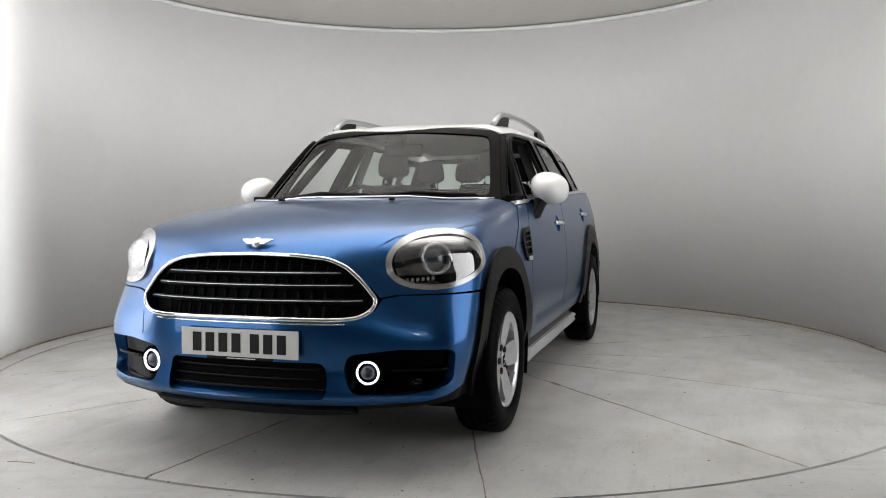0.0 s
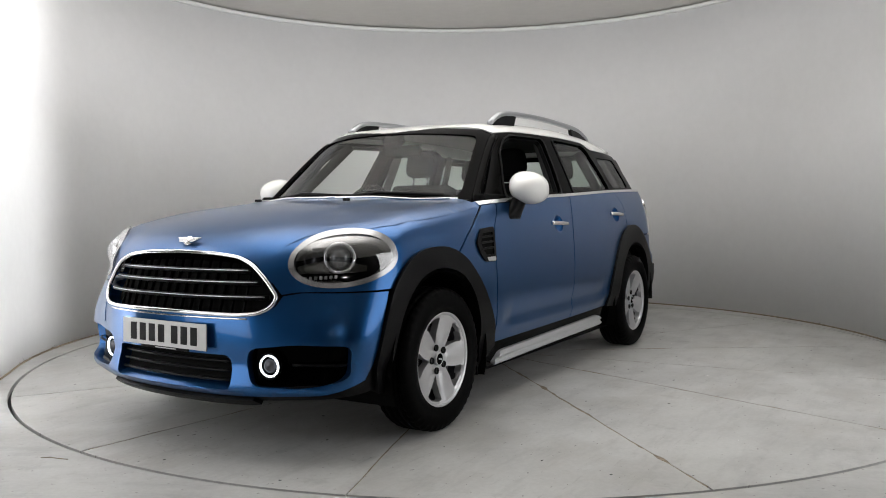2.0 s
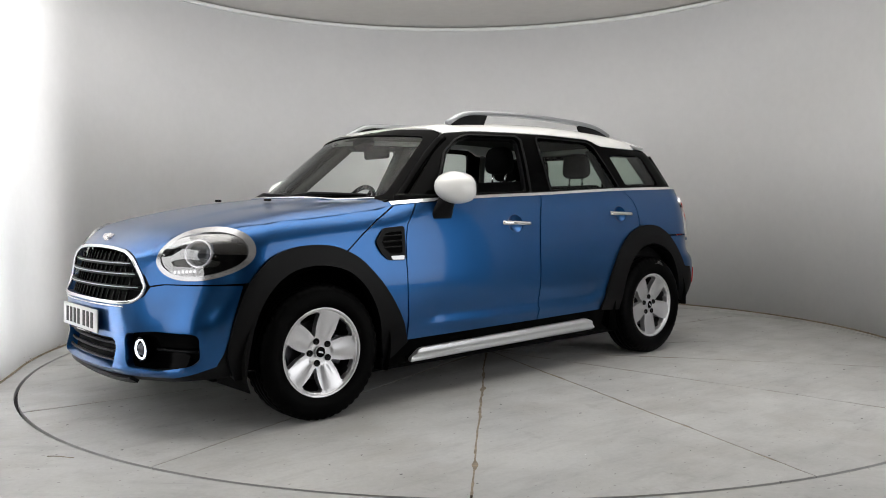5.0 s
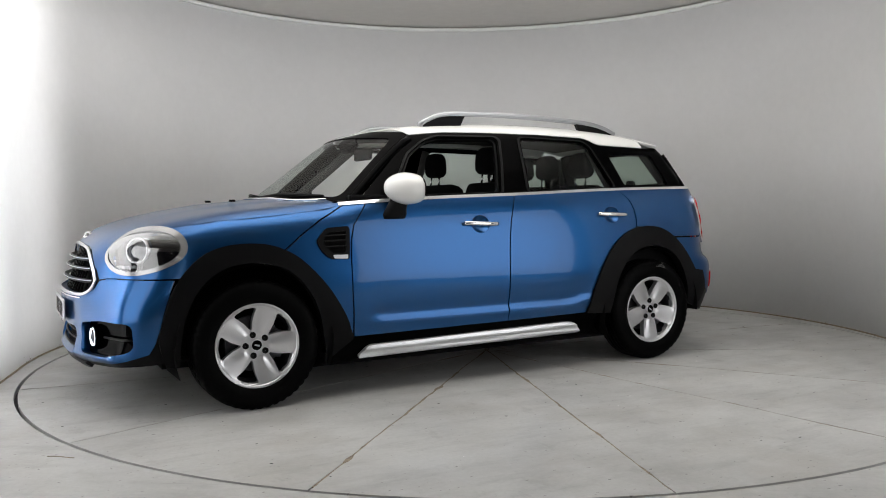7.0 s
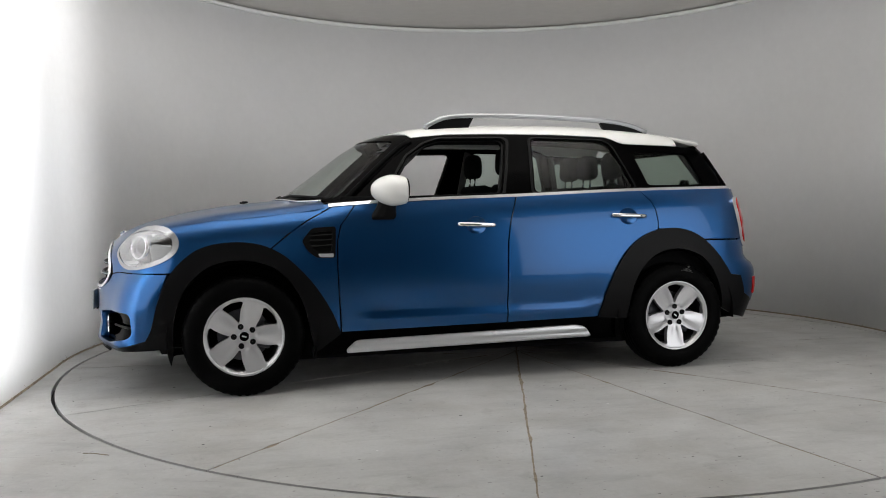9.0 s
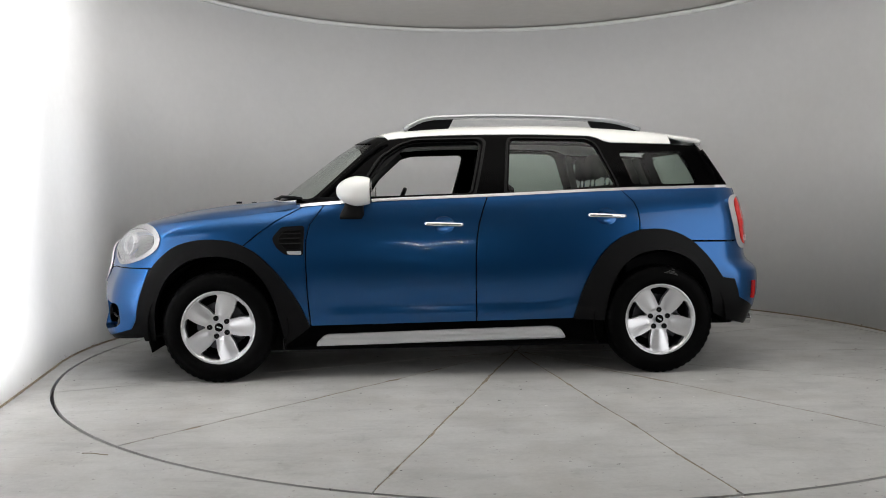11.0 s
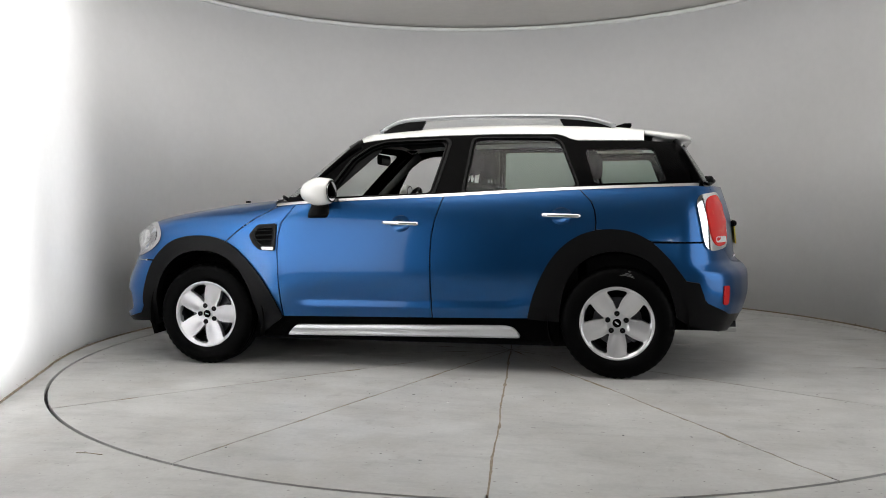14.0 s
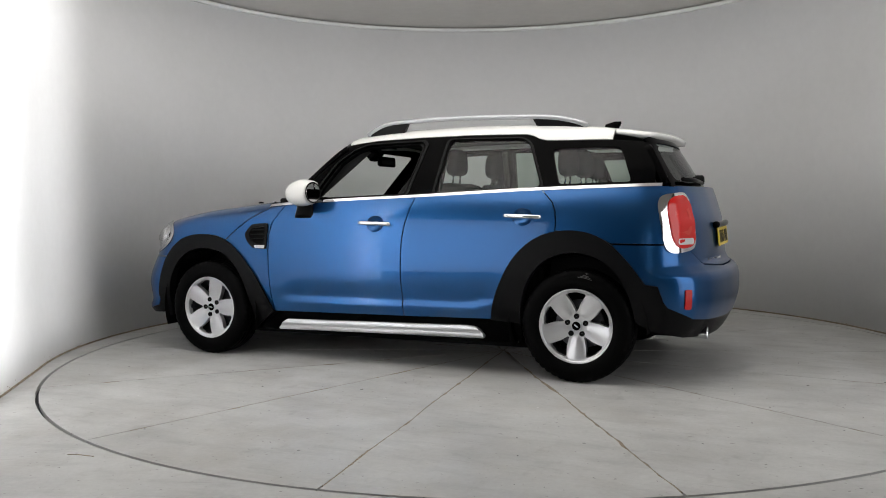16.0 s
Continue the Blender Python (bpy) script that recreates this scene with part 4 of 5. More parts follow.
tube(bm, [(2.054 - 0.1 * y * y, y, 0.905) for y in np.linspace(-0.3, 0.3, 12)], 0.02, 10)
part("boot_handle", bm, BLACK_GLOSS, car, "black boot handle above the plate", smooth=True)
for k, w in enumerate((0.012, 0.02, 0.02, 0.006, 0.02, 0.02, 0.014, 0.02, 0.02, 0.018)):
    y = -0.46 + 0.03 * k
    x = float(place("rear", [(y, 0.705)], lower_body)[0][0])
    part("lettering_bar", box(bmesh.new(), (x + 0.003, y, 0.705), (0.004, w, 0.018), bevel=0.001), CHROME, car)

# ---- greenhouse ----
belt = [(x, float(BELT(x)) + 0.008) for x in np.linspace(-0.72, 1.76, 24)]
rail_line = [(1.735, 1.38), (1.66, 1.405), (1.5, 1.418), (1.25, 1.424), (1.09, 1.428), (1.045, 1.44), (1.01, 1.458), (0.96, 1.472), (0.6, 1.482), (0.2, 1.482), (-0.1, 1.475), (-0.22, 1.464), (-0.315, 1.453)]
WIN_F = rounded([(-0.50, 1.093), (-0.47, 1.165), (-0.355, 1.34), (-0.245, 1.415), (-0.15, 1.445), (0.24, 1.452), (0.268, 1.43), (0.240, 1.30), (0.192, 1.113)], 0.025)
WIN_R = rounded([(0.412, 1.118), (0.45, 1.456), (0.93, 1.446), (0.985, 1.415), (1.095, 1.145)], 0.035)
WIN_Q = rounded([(1.20, 1.158), (1.135, 1.375), (1.545, 1.375), (1.625, 1.165)], 0.03)
for flip in (False, True):
    panel("window_surround", "side", belt + rail_line, upper_body, BLACK_GLOSS, car, thick=0.03, step=0.03, holes=[WIN_F, WIN_R, WIN_Q], mirror=flip, label="gloss black pillars and window surround")
    grow = lambda w, k: [((x - sum(a for a, _ in w) / len(w)) * k + sum(a for a, _ in w) / len(w), (z - sum(b for _, b in w) / len(w)) * k + sum(b for _, b in w) / len(w)) for x, z in w]
    panel("rear_door_window", "side", grow(WIN_R, 1.02), upper_body, SIDE_GLASS, car, off=-0.008, thick=0, step=0.05, mirror=flip, label="tinted rear door glass")
    panel("quarter_window", "side", grow(WIN_Q, 1.02), upper_body, SIDE_GLASS, car, off=-0.006, thick=0, step=0.05, mirror=flip, label="tinted rear quarter glass")
    ring_out, ring_in = grow(WIN_F, 1.0), grow(WIN_F, 0.955)
    panel("front_window_seal", "side", ring_out, upper_body, BLACK_TRIM, car, off=-0.012, thick=0.025, step=0.03, holes=[ring_in], mirror=flip)
    frame_out, frame_in = grow(WIN_F, 1.085), grow(WIN_F, 1.03)
    panel("front_window_frame", "side", frame_out, upper_body, BLACK_TRIM, car, off=0.005, thick=0.012, step=0.03, holes=[frame_in], mirror=flip)
    frame_out, frame_in = grow(WIN_R, 1.075), grow(WIN_R, 1.03)
    panel("rear_window_frame", "side", frame_out, upper_body, BLACK_TRIM, car, off=0.005, thick=0.012, step=0.03, holes=[frame_in], mirror=flip)
    panel("belt_strip", "side", [(x, float(BELT(x)) - 0.008) for x in np.linspace(-0.85, 1.80, 24)] + [(x, float(BELT(x)) + 0.009) for x in np.linspace(1.80, -0.85, 24)], lower_body, CHROME, car, off=0.004, thick=0.012, step=0.03, mirror=flip, label="chrome strip below the windows")
for s in (-1, 1):
    zz = np.linspace(1.05, 1.432, 16)
    yy = 0.724 - (zz - 1.058) / 0.412 * 0.128
    pts = place("front", np.c_[s * yy, zz], upper_body) + np.array((0.012, 0, -0.004))
    part("front_pillar", tube(bmesh.new(), [tuple(p) for p in pts], 0.027, 10, flat=0.95), BLACK_GLOSS, car, "gloss black windscreen pillar", smooth=True)
screen_out = [(y, 1.058 + 0.028 * (1 - (y / 0.72)**2)) for y in np.linspace(-0.715, 0.715, 21)] + [(y, 1.47 + 0.028 * (1 - (y / 0.59)**2)) for y in np.linspace(0.590, -0.590, 21)]
screen_in = rounded([(y, 1.085 + 0.02 * (1 - (y / 0.72)**2)) for y in np.linspace(-0.655, 0.655, 15)] + [(y, 1.432 + 0.03 * (1 - (y / 0.58)**2)) for y in np.linspace(0.550, -0.550, 15)], 0.04)
panel("windscreen_border", "front", screen_out, upper_body, BLACK_GLOSS, car, off=0.001, thick=0.01, step=0.04, holes=[screen_in])
panel("windscreen", "front", [(y * 0.99, 1.26 + (z - 1.26) * 0.97) for y, z in screen_out], upper_body, SCREEN, car, off=-0.004, thick=0, step=0.06, label="clear windscreen")
for s in (-1, 1):
    zz = np.linspace(1.14, 1.365, 10)
    pts = place("rear", np.c_[s * (0.662 - (zz - 1.13) * 0.36), zz], upper_body) + np.array((-0.03, 0, 0))
    part("rear_pillar", tube(bmesh.new(), [tuple(p) for p in pts], 0.036, 10), BLACK_GLOSS, car, "gloss black rear pillar", smooth=True)
back_out = [(y, 1.13) for y in np.linspace(-0.66, 0.66, 15)] + [(0.60, 1.30), (0.56, 1.42)] + [(y, 1.435) for y in np.linspace(0.5, -0.5, 11)] + [(-0.56, 1.42), (-0.60, 1.30)]
panel("rear_window_border", "rear", back_out, upper_body, BLACK_GLOSS, car, off=0.0, thick=0.01, step=0.05, holes=[rounded([(-0.56, 1.17), (0.56, 1.17), (0.50, 1.40), (-0.50, 1.40)], 0.06)])
panel("rear_window", "rear", [(y * 0.97, 1.28 + (z - 1.28) * 0.95) for y, z in back_out], upper_body, SIDE_GLASS, car, off=-0.004, thick=0, step=0.08, label="tinted rear window")
for s in (-1, 1):
    bm = bmesh.new()
    tube(bm, [(1.93, 0.02, 1.165), (1.925, -0.28, 1.175), (1.88, -0.5, 1.178)], 0.012, 8) if s < 0 else lathe(bm, [(0.03, -0.02), (0.03, 0.025), (0.018, 0.035), (0.001, 0.036)], pose(1.91, -0.02, 1.185, 0, 90, 0), 20)
    part("rear_wiper", bm, BLACK_TRIM, car, smooth=True)

# roof
edge = roof_side([(x, z + 0.002) for x, z in rail_line[3:]])
edge = roof_side([(1.488, 1.421)]) + edge
front_arc = [(-0.315 - 0.21 * (1 - (a / abs(edge[-1][1]))**2), a) for a in np.linspace(edge[-1][1], -edge[-1][1], 17)[1:-1]]
panel("roof", "roof", edge + front_arc + [(x, -a) for x, a in edge[::-1]], upper_body, WHITE, car, off=0.003, thick=0.02, step=0.035, label="white painted roof")
panel("headlining", "roof", [(-0.30, -0.95), (1.55, -0.95), (1.55, 0.95), (-0.30, 0.95)], upper_body, LINING, car, off=-0.035, thick=0, step=0.08)
# spoiler
bm = bmesh.new()
rows = []
for y in np.linspace(-0.545, 0.545, 29):
    e = abs(y) / 0.545
    x1 = 1.795 - 0.10 * e**4
    row = []
    for x, d in ((1.494, 0.03), (1.494, 0), (1.56, 0), (1.63, 0), (x1 - 0.02, 0.0), (x1, 0.01), (x1 - 0.005, 0.034), (1.64, 0.05)):
        zs = np.linspace(1.2, 1.6, 800)
        shell = smax(zs - ROOF(x) + CROWN * y * y, (abs(y) - 0.812 + 0.46 * (zs - 1.08) + 0.06 * np.clip(zs - 1.25, 0, 1) + ROOF_PLAN(min(x, 1.6))) * 0.9, 0.10)
        row.append((x, y, float(zs[np.argmax(shell > 0)]) + 0.004 - d * (1 - 0.5 * e**6)))
    rows.append(row)
vs = [[bm.verts.new(p) for p in r] for r in rows]
for a, b in zip(vs, vs[1:]):
    for k in range(8):
        bm.faces.new((a[k], a[(k + 1) % 8], b[(k + 1) % 8], b[k]))
bm.faces.new(vs[0][::-1])
bm.faces.new(vs[-1])
bmesh.ops.recalc_face_normals(bm, faces=bm.faces)
part("roof_spoiler", bm, WHITE, car, "white painted roof spoiler", smooth=True)

for s in (-1, 1):
    rail = new("roof_rail")
    rail.parent = car
    tagged(rail, "satin silver roof rail with black feet")
    path = curve((-0.215, -0.15, -0.08, 0.0, 0.356, 0.898, 1.10, 1.22, 1.315), (1.524, 1.562, 1.588, 1.599, 1.606, 1.592, 1.577, 1.553, 1.518))
    xs = np.linspace(-0.215, 1.315, 40)
    yy = lambda x: s * (0.530 - 0.02 * ((x - 0.4) / 0.9)**2)
    bm = tube(bmesh.new(), [(x, yy(x), float(path(x))) for x in xs], 0.0175, 10, flat=1.1)
    part("bar", bm, RAIL, rail, smooth=True)
    for x0, x1, x2 in ((-0.19, 0.105, 0.065), (1.29, 0.965, 1.0)):
        bm = bmesh.new()
        tops, lows = [], []
        for x in np.linspace(x0, x1, 8):
            tops.append((x, float(path(x)) - 0.004))
            lows.append((x if x != x1 else x2, float(ROOF(x)) - 0.03))
        rings = [[bm.verts.new((px, yy(px) + s * o, pz)) for px, pz, o in ((*a, 0.011), (*a, -0.011), (*b, -0.013), (*b, 0.013))] for a, b in zip(tops, lows)]
        for a, b in zip(rings, rings[1:]):
            for k in range(4):
                bm.faces.new((a[k], a[(k + 1) % 4], b[(k + 1) % 4], b[k]))
        bm.faces.new(rings[0][::-1])
        bm.faces.new(rings[-1])
        bmesh.ops.recalc_face_normals(bm, faces=bm.faces)
        part("foot", bm, BLACK_TRIM, rail)
bm = bmesh.new()
rings = [[bm.verts.new((x + 0.5 * h, w, 1.535 + h)) for x, w in ((1.29, 0), (1.32, -0.022 * k), (1.375, -0.018 * k), (1.395, 0), (1.375, 0.018 * k), (1.32, 0.022 * k))] for h, k in ((-0.02, 1.0), (0.012, 0.7), (0.034, 0.35))]
rings.append([bm.verts.new((1.365 + 0.045 * j / 6, 0.003 * (1 if j > 2 else -1), 1.585)) for j in (0, 2, 5, 6, 5, 2)])
for a, b in zip(rings, rings[1:]):
    for k in range(6):
        bm.faces.new((a[k], a[(k + 1) % 6], b[(k + 1) % 6], b[k]))
bm.faces.new(rings[-1])
part("aerial_fin", bm, BLACK_GLOSS, car, "black shark-fin aerial", smooth=True)
rear_edge = place("bonnet", bonnet_at(scuttle_line), lower_body)
bm = tube(bmesh.new(), [(x + 0.004, y, z + 0.004 + 0.013 / (1 + math.exp((abs(y) - 0.40) / 0.018))) for x, y, z in rear_edge], 0.006, 8)
part("scuttle_strip", bm, CHROME, car, "thin silver strip at the rear edge of the bonnet", smooth=True)
bm = bmesh.new()
a = [bm.verts.new((x + 0.008, y, z - 0.012)) for x, y, z in rear_edge]
b = [bm.verts.new((x + 0.13, y, z - 0.002)) for x, y, z in rear_edge]
for k in range(len(a) - 1):
    bm.faces.new((a[k], a[k + 1], b[k + 1], b[k]))
part("scuttle_panel", bm, BLACK_TRIM, car)
for y0, y1 in ((0.42, -0.12), (-0.10, -0.60)):
    bm = bmesh.new()
    q = place("front", [(y0, 1.075), (y0 * 0.6 + y1 * 0.4, 1.098), (y1, 1.082)], upper_body) + np.array((-0.022, 0, 0.012))
    tube(bm, [tuple(p) for p in q], 0.010, 8)
    part("wiper", bm, BLACK_TRIM, car, smooth=True)
for y in (-0.3, 0.3):
    bm = box(bmesh.new(), (-1.30, y, float(BONNET(-1.30)) - 0.09 * y * y + 0.02), (0.035, 0.022, 0.014), bevel=0.004)
    part("washer_jet", bm, BLACK_TRIM, car)

# ---- side fittings ----
for i, s in enumerate((-1, 1)):
    flip = s > 0
    for door, hx, hz in ((doors[i][0], 0.012, 0.925), (doors[i][1], 1.008, 0.966)):
        panel("handle_recess", "side", oval(hx, hz, 0.066, 0.056, 28), lower_body, PAINT, door, off=-0.002, thick=0, step=0.012, mirror=flip,
              shape=lambda v: -0.034 * np.clip(1 - ((v[:, 0] - hx) / 0.062)**2 - ((v[:, 1] - hz) / 0.052)**2, 0, 1)**0.8)
        y0 = float(place("side", [(hx, hz)], lower_body)[0][1])
        pts = [(hx + u, (abs(y0) + 0.010 + 0.016 * (1 - (u / 0.118)**2)) * s, hz + 0.003 - 0.004 * u / 0.1) for u in np.linspace(-0.115, 0.115, 15)]
        bm = tube(bmesh.new(), pts, 0.0125, 10, flat=0.8)
        part("handle", bm, CHROME, door, "chrome door handle", smooth=True)
    # side vent behind the front wheel
    v0 = [(-1.012, 0.855), (-0.955, 0.922), (-0.820, 0.930), (-0.828, 0.752), (-0.935, 0.757), (-0.985, 0.80)]
    vent = panel("side_vent", "side", rounded(v0, 0.02), lower_body, BLACK_TRIM, car, off=0.010, thick=0.02, step=0.02, mirror=flip, label="black side vent with slats", holes=[rounded([(-0.975, 0.852), (-0.945, 0.898), (-0.842, 0.905), (-0.848, 0.79), (-0.925, 0.79), (-0.955, 0.815)], 0.012)])
    panel("recess", "side", rounded([(-0.985, 0.852), (-0.95, 0.905), (-0.835, 0.912), (-0.84, 0.78), (-0.93, 0.78)], 0.012), lower_body, CAVITY, vent, off=0.002, thick=0, step=0.03, mirror=flip)
    for z in (0.822, 0.852, 0.88):
        y1 = float(place("side", [(-0.9, z)], lower_body)[0][1])
        part("slat", tube(bmesh.new(), [(-0.965, (abs(y1) + 0.006) * s, z), (-0.845, (abs(y1) + 0.008) * s, z + 0.004)], 0.0055, 6), BLACK_TRIM, vent)
    panel("vent_trim", "side", rounded([(-0.915, 0.760), (-0.84, 0.757), (-0.838, 0.779), (-0.925, 0.779)], 0.005), lower_body, SATIN, vent, off=0.013, thick=0.01, step=0.02, mirror=flip)
    # door mirror
    mirror = new("door_mirror")
    mirror.parent = car
    tagged(mirror, "white door mirror on a black stalk")
    bm = bmesh.new()
    bmesh.ops.create_uvsphere(bm, u_segments=40, v_segments=24, radius=1)
    for v in bm.verts:
        x, y, z = v.co
        px = 0.118 * math.copysign(abs(x)**0.9, x) if x < 0 else 0.082 * min(x, 0.55) / 0.55
        k = 1 - 0.22 * max(0, -x)
        v.co = (-0.508 + px, s * (0.915 + 0.105 * k * math.copysign(abs(y)**0.9, y) * s * s), 1.132 + 0.088 * k * math.copysign(abs(z)**0.85, z) - 0.012 * y)
    bmesh.ops.recalc_face_normals(bm, faces=bm.faces)
    part("cap", bm, WHITE, mirror, "white mirror cap", smooth=True)
    bm = lathe(bmesh.new(), [(0.001, 0.0), (0.8, 0.0), (0.86, 0.004)], pose(-0.424, s * 0.915, 1.132, 0, 90, 0) @ Matrix.Diagonal((0.082, 0.108, 1, 1)), 32)
    part("bezel", bm, BLACK_TRIM, mirror)
    bm = lathe(bmesh.new(), [(0.001, 0.0), (0.76, 0.0), (0.77, -0.003)], pose(-0.419, s * 0.915, 1.132, 0, 90, 0) @ Matrix.Diagonal((0.08, 0.105, 1, 1)), 32)
    part("mirror_glass", bm, material("mirror_silver", (0.85, 0.85, 0.86), 0.02, 1.0), mirror)
    bm = bmesh.new()
    rings = []
    for t in np.linspace(0, 1, 6):
        c = Vector((-0.545 + 0.03 * t, s * (0.825 + 0.05 * t), 0.965 + 0.115 * t))
        rings.append([bm.verts.new(c + Vector(((0.092 - 0.035 * math.sin(t * 2.0)) * math.cos(a), s * 0.042 * math.sin(a), 0))) for a in np.linspace(0, 2 * math.pi, 16, endpoint=False)])
    for a, b in zip(rings, rings[1:]):
        for k in range(16):
            bm.faces.new((a[k], a[(k + 1) % 16], b[(k + 1) % 16], b[k]))
    bm.faces.new(rings[0][::-1])
    bmesh.ops.recalc_face_normals(bm, faces=bm.faces)
    part("stalk", bm, BLACK_TRIM, mirror, smooth=True)

# ---- wheels ----
def tread_tyre(r=0.333, w=0.205):
    """A road tyre: rounded sidewalls, four grooves round the tread and cross cuts on the shoulders."""
    n = 144
    h = w / 2
    prof = [(0.212, -h + 0.02), (0.225, -h + 0.008), (0.26, -h), (0.295, -h + 0.004), (0.316, -h + 0.012), (0.326, -h + 0.022)]
    tread = []
    for g in (-0.052, -0.018, 0.018, 0.052):
        tread += [(r, g - 0.006), (r - 0.008, g - 0.005), (r - 0.008, g + 0.005), (r, g + 0.006)]
    prof = prof + [(r - 0.002, -h + 0.034)] + tread + [(r - 0.002, h - 0.034)] + [(a, -b) for a, b in prof[::-1]]
    bm = bmesh.new()
    rings = []
    for rr, hh in prof:
        cut = 0.316 <= rr and abs(hh) > 0.056
        rings.append([bm.verts.new(((rr - (0.006 if cut and k % 3 == 0 else 0)) * math.cos(2 * math.pi * k / n), (rr - (0.006 if cut and k % 3 == 0 else 0)) * math.sin(2 * math.pi * k / n), hh)) for k in range(n)])
    for a, b in zip(rings, rings[1:]):
        for k in range(n):
            bm.faces.new((a[k], a[(k + 1) % n], b[(k + 1) % n], b[k]))
    bmesh.ops.recalc_face_normals(bm, faces=bm.faces)
    return bm


def spoke_face():
    """The cast face of the wheel: five broad spokes between five windows, dished and thick."""
    gaps = []
    for k in range(5):
        c = radians(90 + 36 + 72 * k)
        pts = []
        for r, a in ((0.082, 3), (0.082, -3), (0.13, -10.5), (0.165, -15.5), (0.188, -18.5), (0.196, -15), (0.199, 0), (0.196, 15), (0.188, 18.5), (0.165, 15.5), (0.13, 10.5)):
            pts.append((r * math.cos(c + radians(a)), r * math.sin(c + radians(a))))
        gaps.append(rounded(pts, 0.012, 4))
    v, tris = fill(oval(0, 0, 0.212, 0.212, 90), gaps, 0.0085)
    bm = bmesh.new()

    def height(p):
        r = math.hypot(*p)
        a = (math.degrees(math.atan2(p[1], p[0])) - 90 + 36) % 72 - 36
        ridge = 0.006 * math.cos(min(1, abs(a) / 17) * math.pi / 2) if 0.07 < r < 0.2 else 0
        return 0.012 - 0.020 * (1 - min(1, r / 0.2)**2) + ridge + (0.006 if r > 0.2 else 0)
    top = [bm.verts.new((p[0], p[1], height(p))) for p in v]
    low = [bm.verts.new((p[0] * 0.995, p[1] * 0.995, height(p) - 0.035)) for p in v]
    ends = set()
    for t in tris:
        bm.faces.new([top[k] for k in t])
        for a, b in zip(t, (*t[1:], t[0])):
            ends.add((a, b))
    for a, b in ends:
        if (b, a) not in ends:
            bm.faces.new((top[b], top[a], low[a], low[b]))
    bmesh.ops.delete(bm, geom=[q for q in bm.verts if not q.link_faces], context="VERTS")
    bmesh.ops.recalc_face_normals(bm, faces=bm.faces)
    return bm


def wheel():
    w = new("wheel")
    w.parent = car
    tagged(w, "black tyre on a silver five-spoke alloy wheel")
    ty = part("tyre", tread_tyre(), RUBBER, w, "black rubber tyre with grooved tread", smooth=True)
    rim = part("rim", spoke_face(), ALLOY, w, "silver five-spoke alloy rim", smooth=True)
    rim.data.set_sharp_from_angle(angle=radians(38))
    rim.location = (0, 0, 0.064)
    part("rim_lip", lathe(bmesh.new(), [(0.196, 0.062), (0.205, 0.083), (0.214, 0.089), (0.2215, 0.088), (0.224, 0.080), (0.214, 0.07)], n=80), ALLOY, rim, smooth=True).location = (0, 0, -0.064)
    part("barrel", lathe(bmesh.new(), [(0.208, 0.075), (0.196, 0.05), (0.190, -0.09), (0.205, -0.10)], n=64), DARK_METAL, rim, smooth=True).location = (0, 0, -0.064)
    part("brake_disc", lathe(bmesh.new(), [(0.001, 0.005), (0.07, 0.005), (0.072, -0.01), (0.145, -0.01), (0.146, -0.03), (0.001, -0.03)], n=48), DARK_METAL, w, smooth=False)
    part("brake_caliper", box(bmesh.new(), (0.12, 0.03, 0.0), (0.07, 0.14, 0.06), bevel=0.01), DARK_METAL, w)
    part("backing_plate", lathe(bmesh.new(), [(0.001, -0.06), (0.19, -0.06), (0.19, -0.065)], n=40), CAVITY, w)
    part("hub_cap", lathe(bmesh.new(), [(0.001, 0.012), (0.020, 0.012), (0.026, 0.010), (0.028, 0.0), (0.029, -0.01)], Matrix.Translation((0, 0, 0.058)), 32), BLACK_GLOSS, w, "black hub cap", smooth=True)
    part("cap_ring", lathe(bmesh.new(), [(0.026, 0.011), (0.028, 0.0125), (0.030, 0.010), (0.030, 0.0)], Matrix.Translation((0, 0, 0.058)), 32), SATIN, w, smooth=True)
    part("cap_mark", box(bmesh.new(), (0, 0, 0.0712), (0.026, 0.008, 0.001)), SATIN, w)
    for k in range(5):
        a = radians(90 + 36 + 72 * k)
        c = Matrix.Translation((0.056 * math.cos(a), 0.056 * math.sin(a), 0.0585))
        part("bolt_hole", lathe(bmesh.new(), [(0.001, 0.002), (0.008, 0.004), (0.0125, 0.0045), (0.0158, 0.006), (0.0165, -0.01)], c, 18), BLACK_TRIM, w, smooth=True)
    return w


first = wheel()
first.matrix_basis = pose(-1.335, -0.795, 0.331, 90, 17, 0)
copy_thing(first, pose(1.335, -0.795, 0.331, 90, 36, 0))
copy_thing(first, pose(-1.335, 0.795, 0.331, 90, 30, 180))
copy_thing(first, pose(1.335, 0.795, 0.331, 90, 11, 180))
# chalk scribble on the sidewall of the rear nearside tyre
bm = bmesh.new()
for q in (0.289, 0.296, 0.303, 0.312, 0.317):
    a0, a1 = radians(86 - 400 * (q - 0.29)), radians(70 + 300 * (q - 0.29))
    tube(bm, [(1.335 + q * math.cos(a), -0.8985, 0.331 + q * math.sin(a)) for a in np.linspace(a0, a1, 8)], 0.0018, 5)
part("chalk_mark", bm, CHALK, car, "grey chalk scribble on the rear tyre")
for x in (-1.335, 1.335):
    for s in (-1, 1):
        bm = bmesh.new()
        rings = [[bm.verts.new((x + r * math.cos(a), s * y, 0.33 + r * math.sin(a))) for a in np.linspace(radians(-20 if x < 0 else -4), radians(200), 30)] for r, y in ((0.41, 0.885), (0.415, 0.55), (0.02, 0.55))]
        for a, b in zip(rings, rings[1:]):
            for k in range(29):
                bm.faces.new((a[k], a[k + 1], b[k + 1], b[k]))
        part("wheel_arch_liner", bm, CAVITY, car)
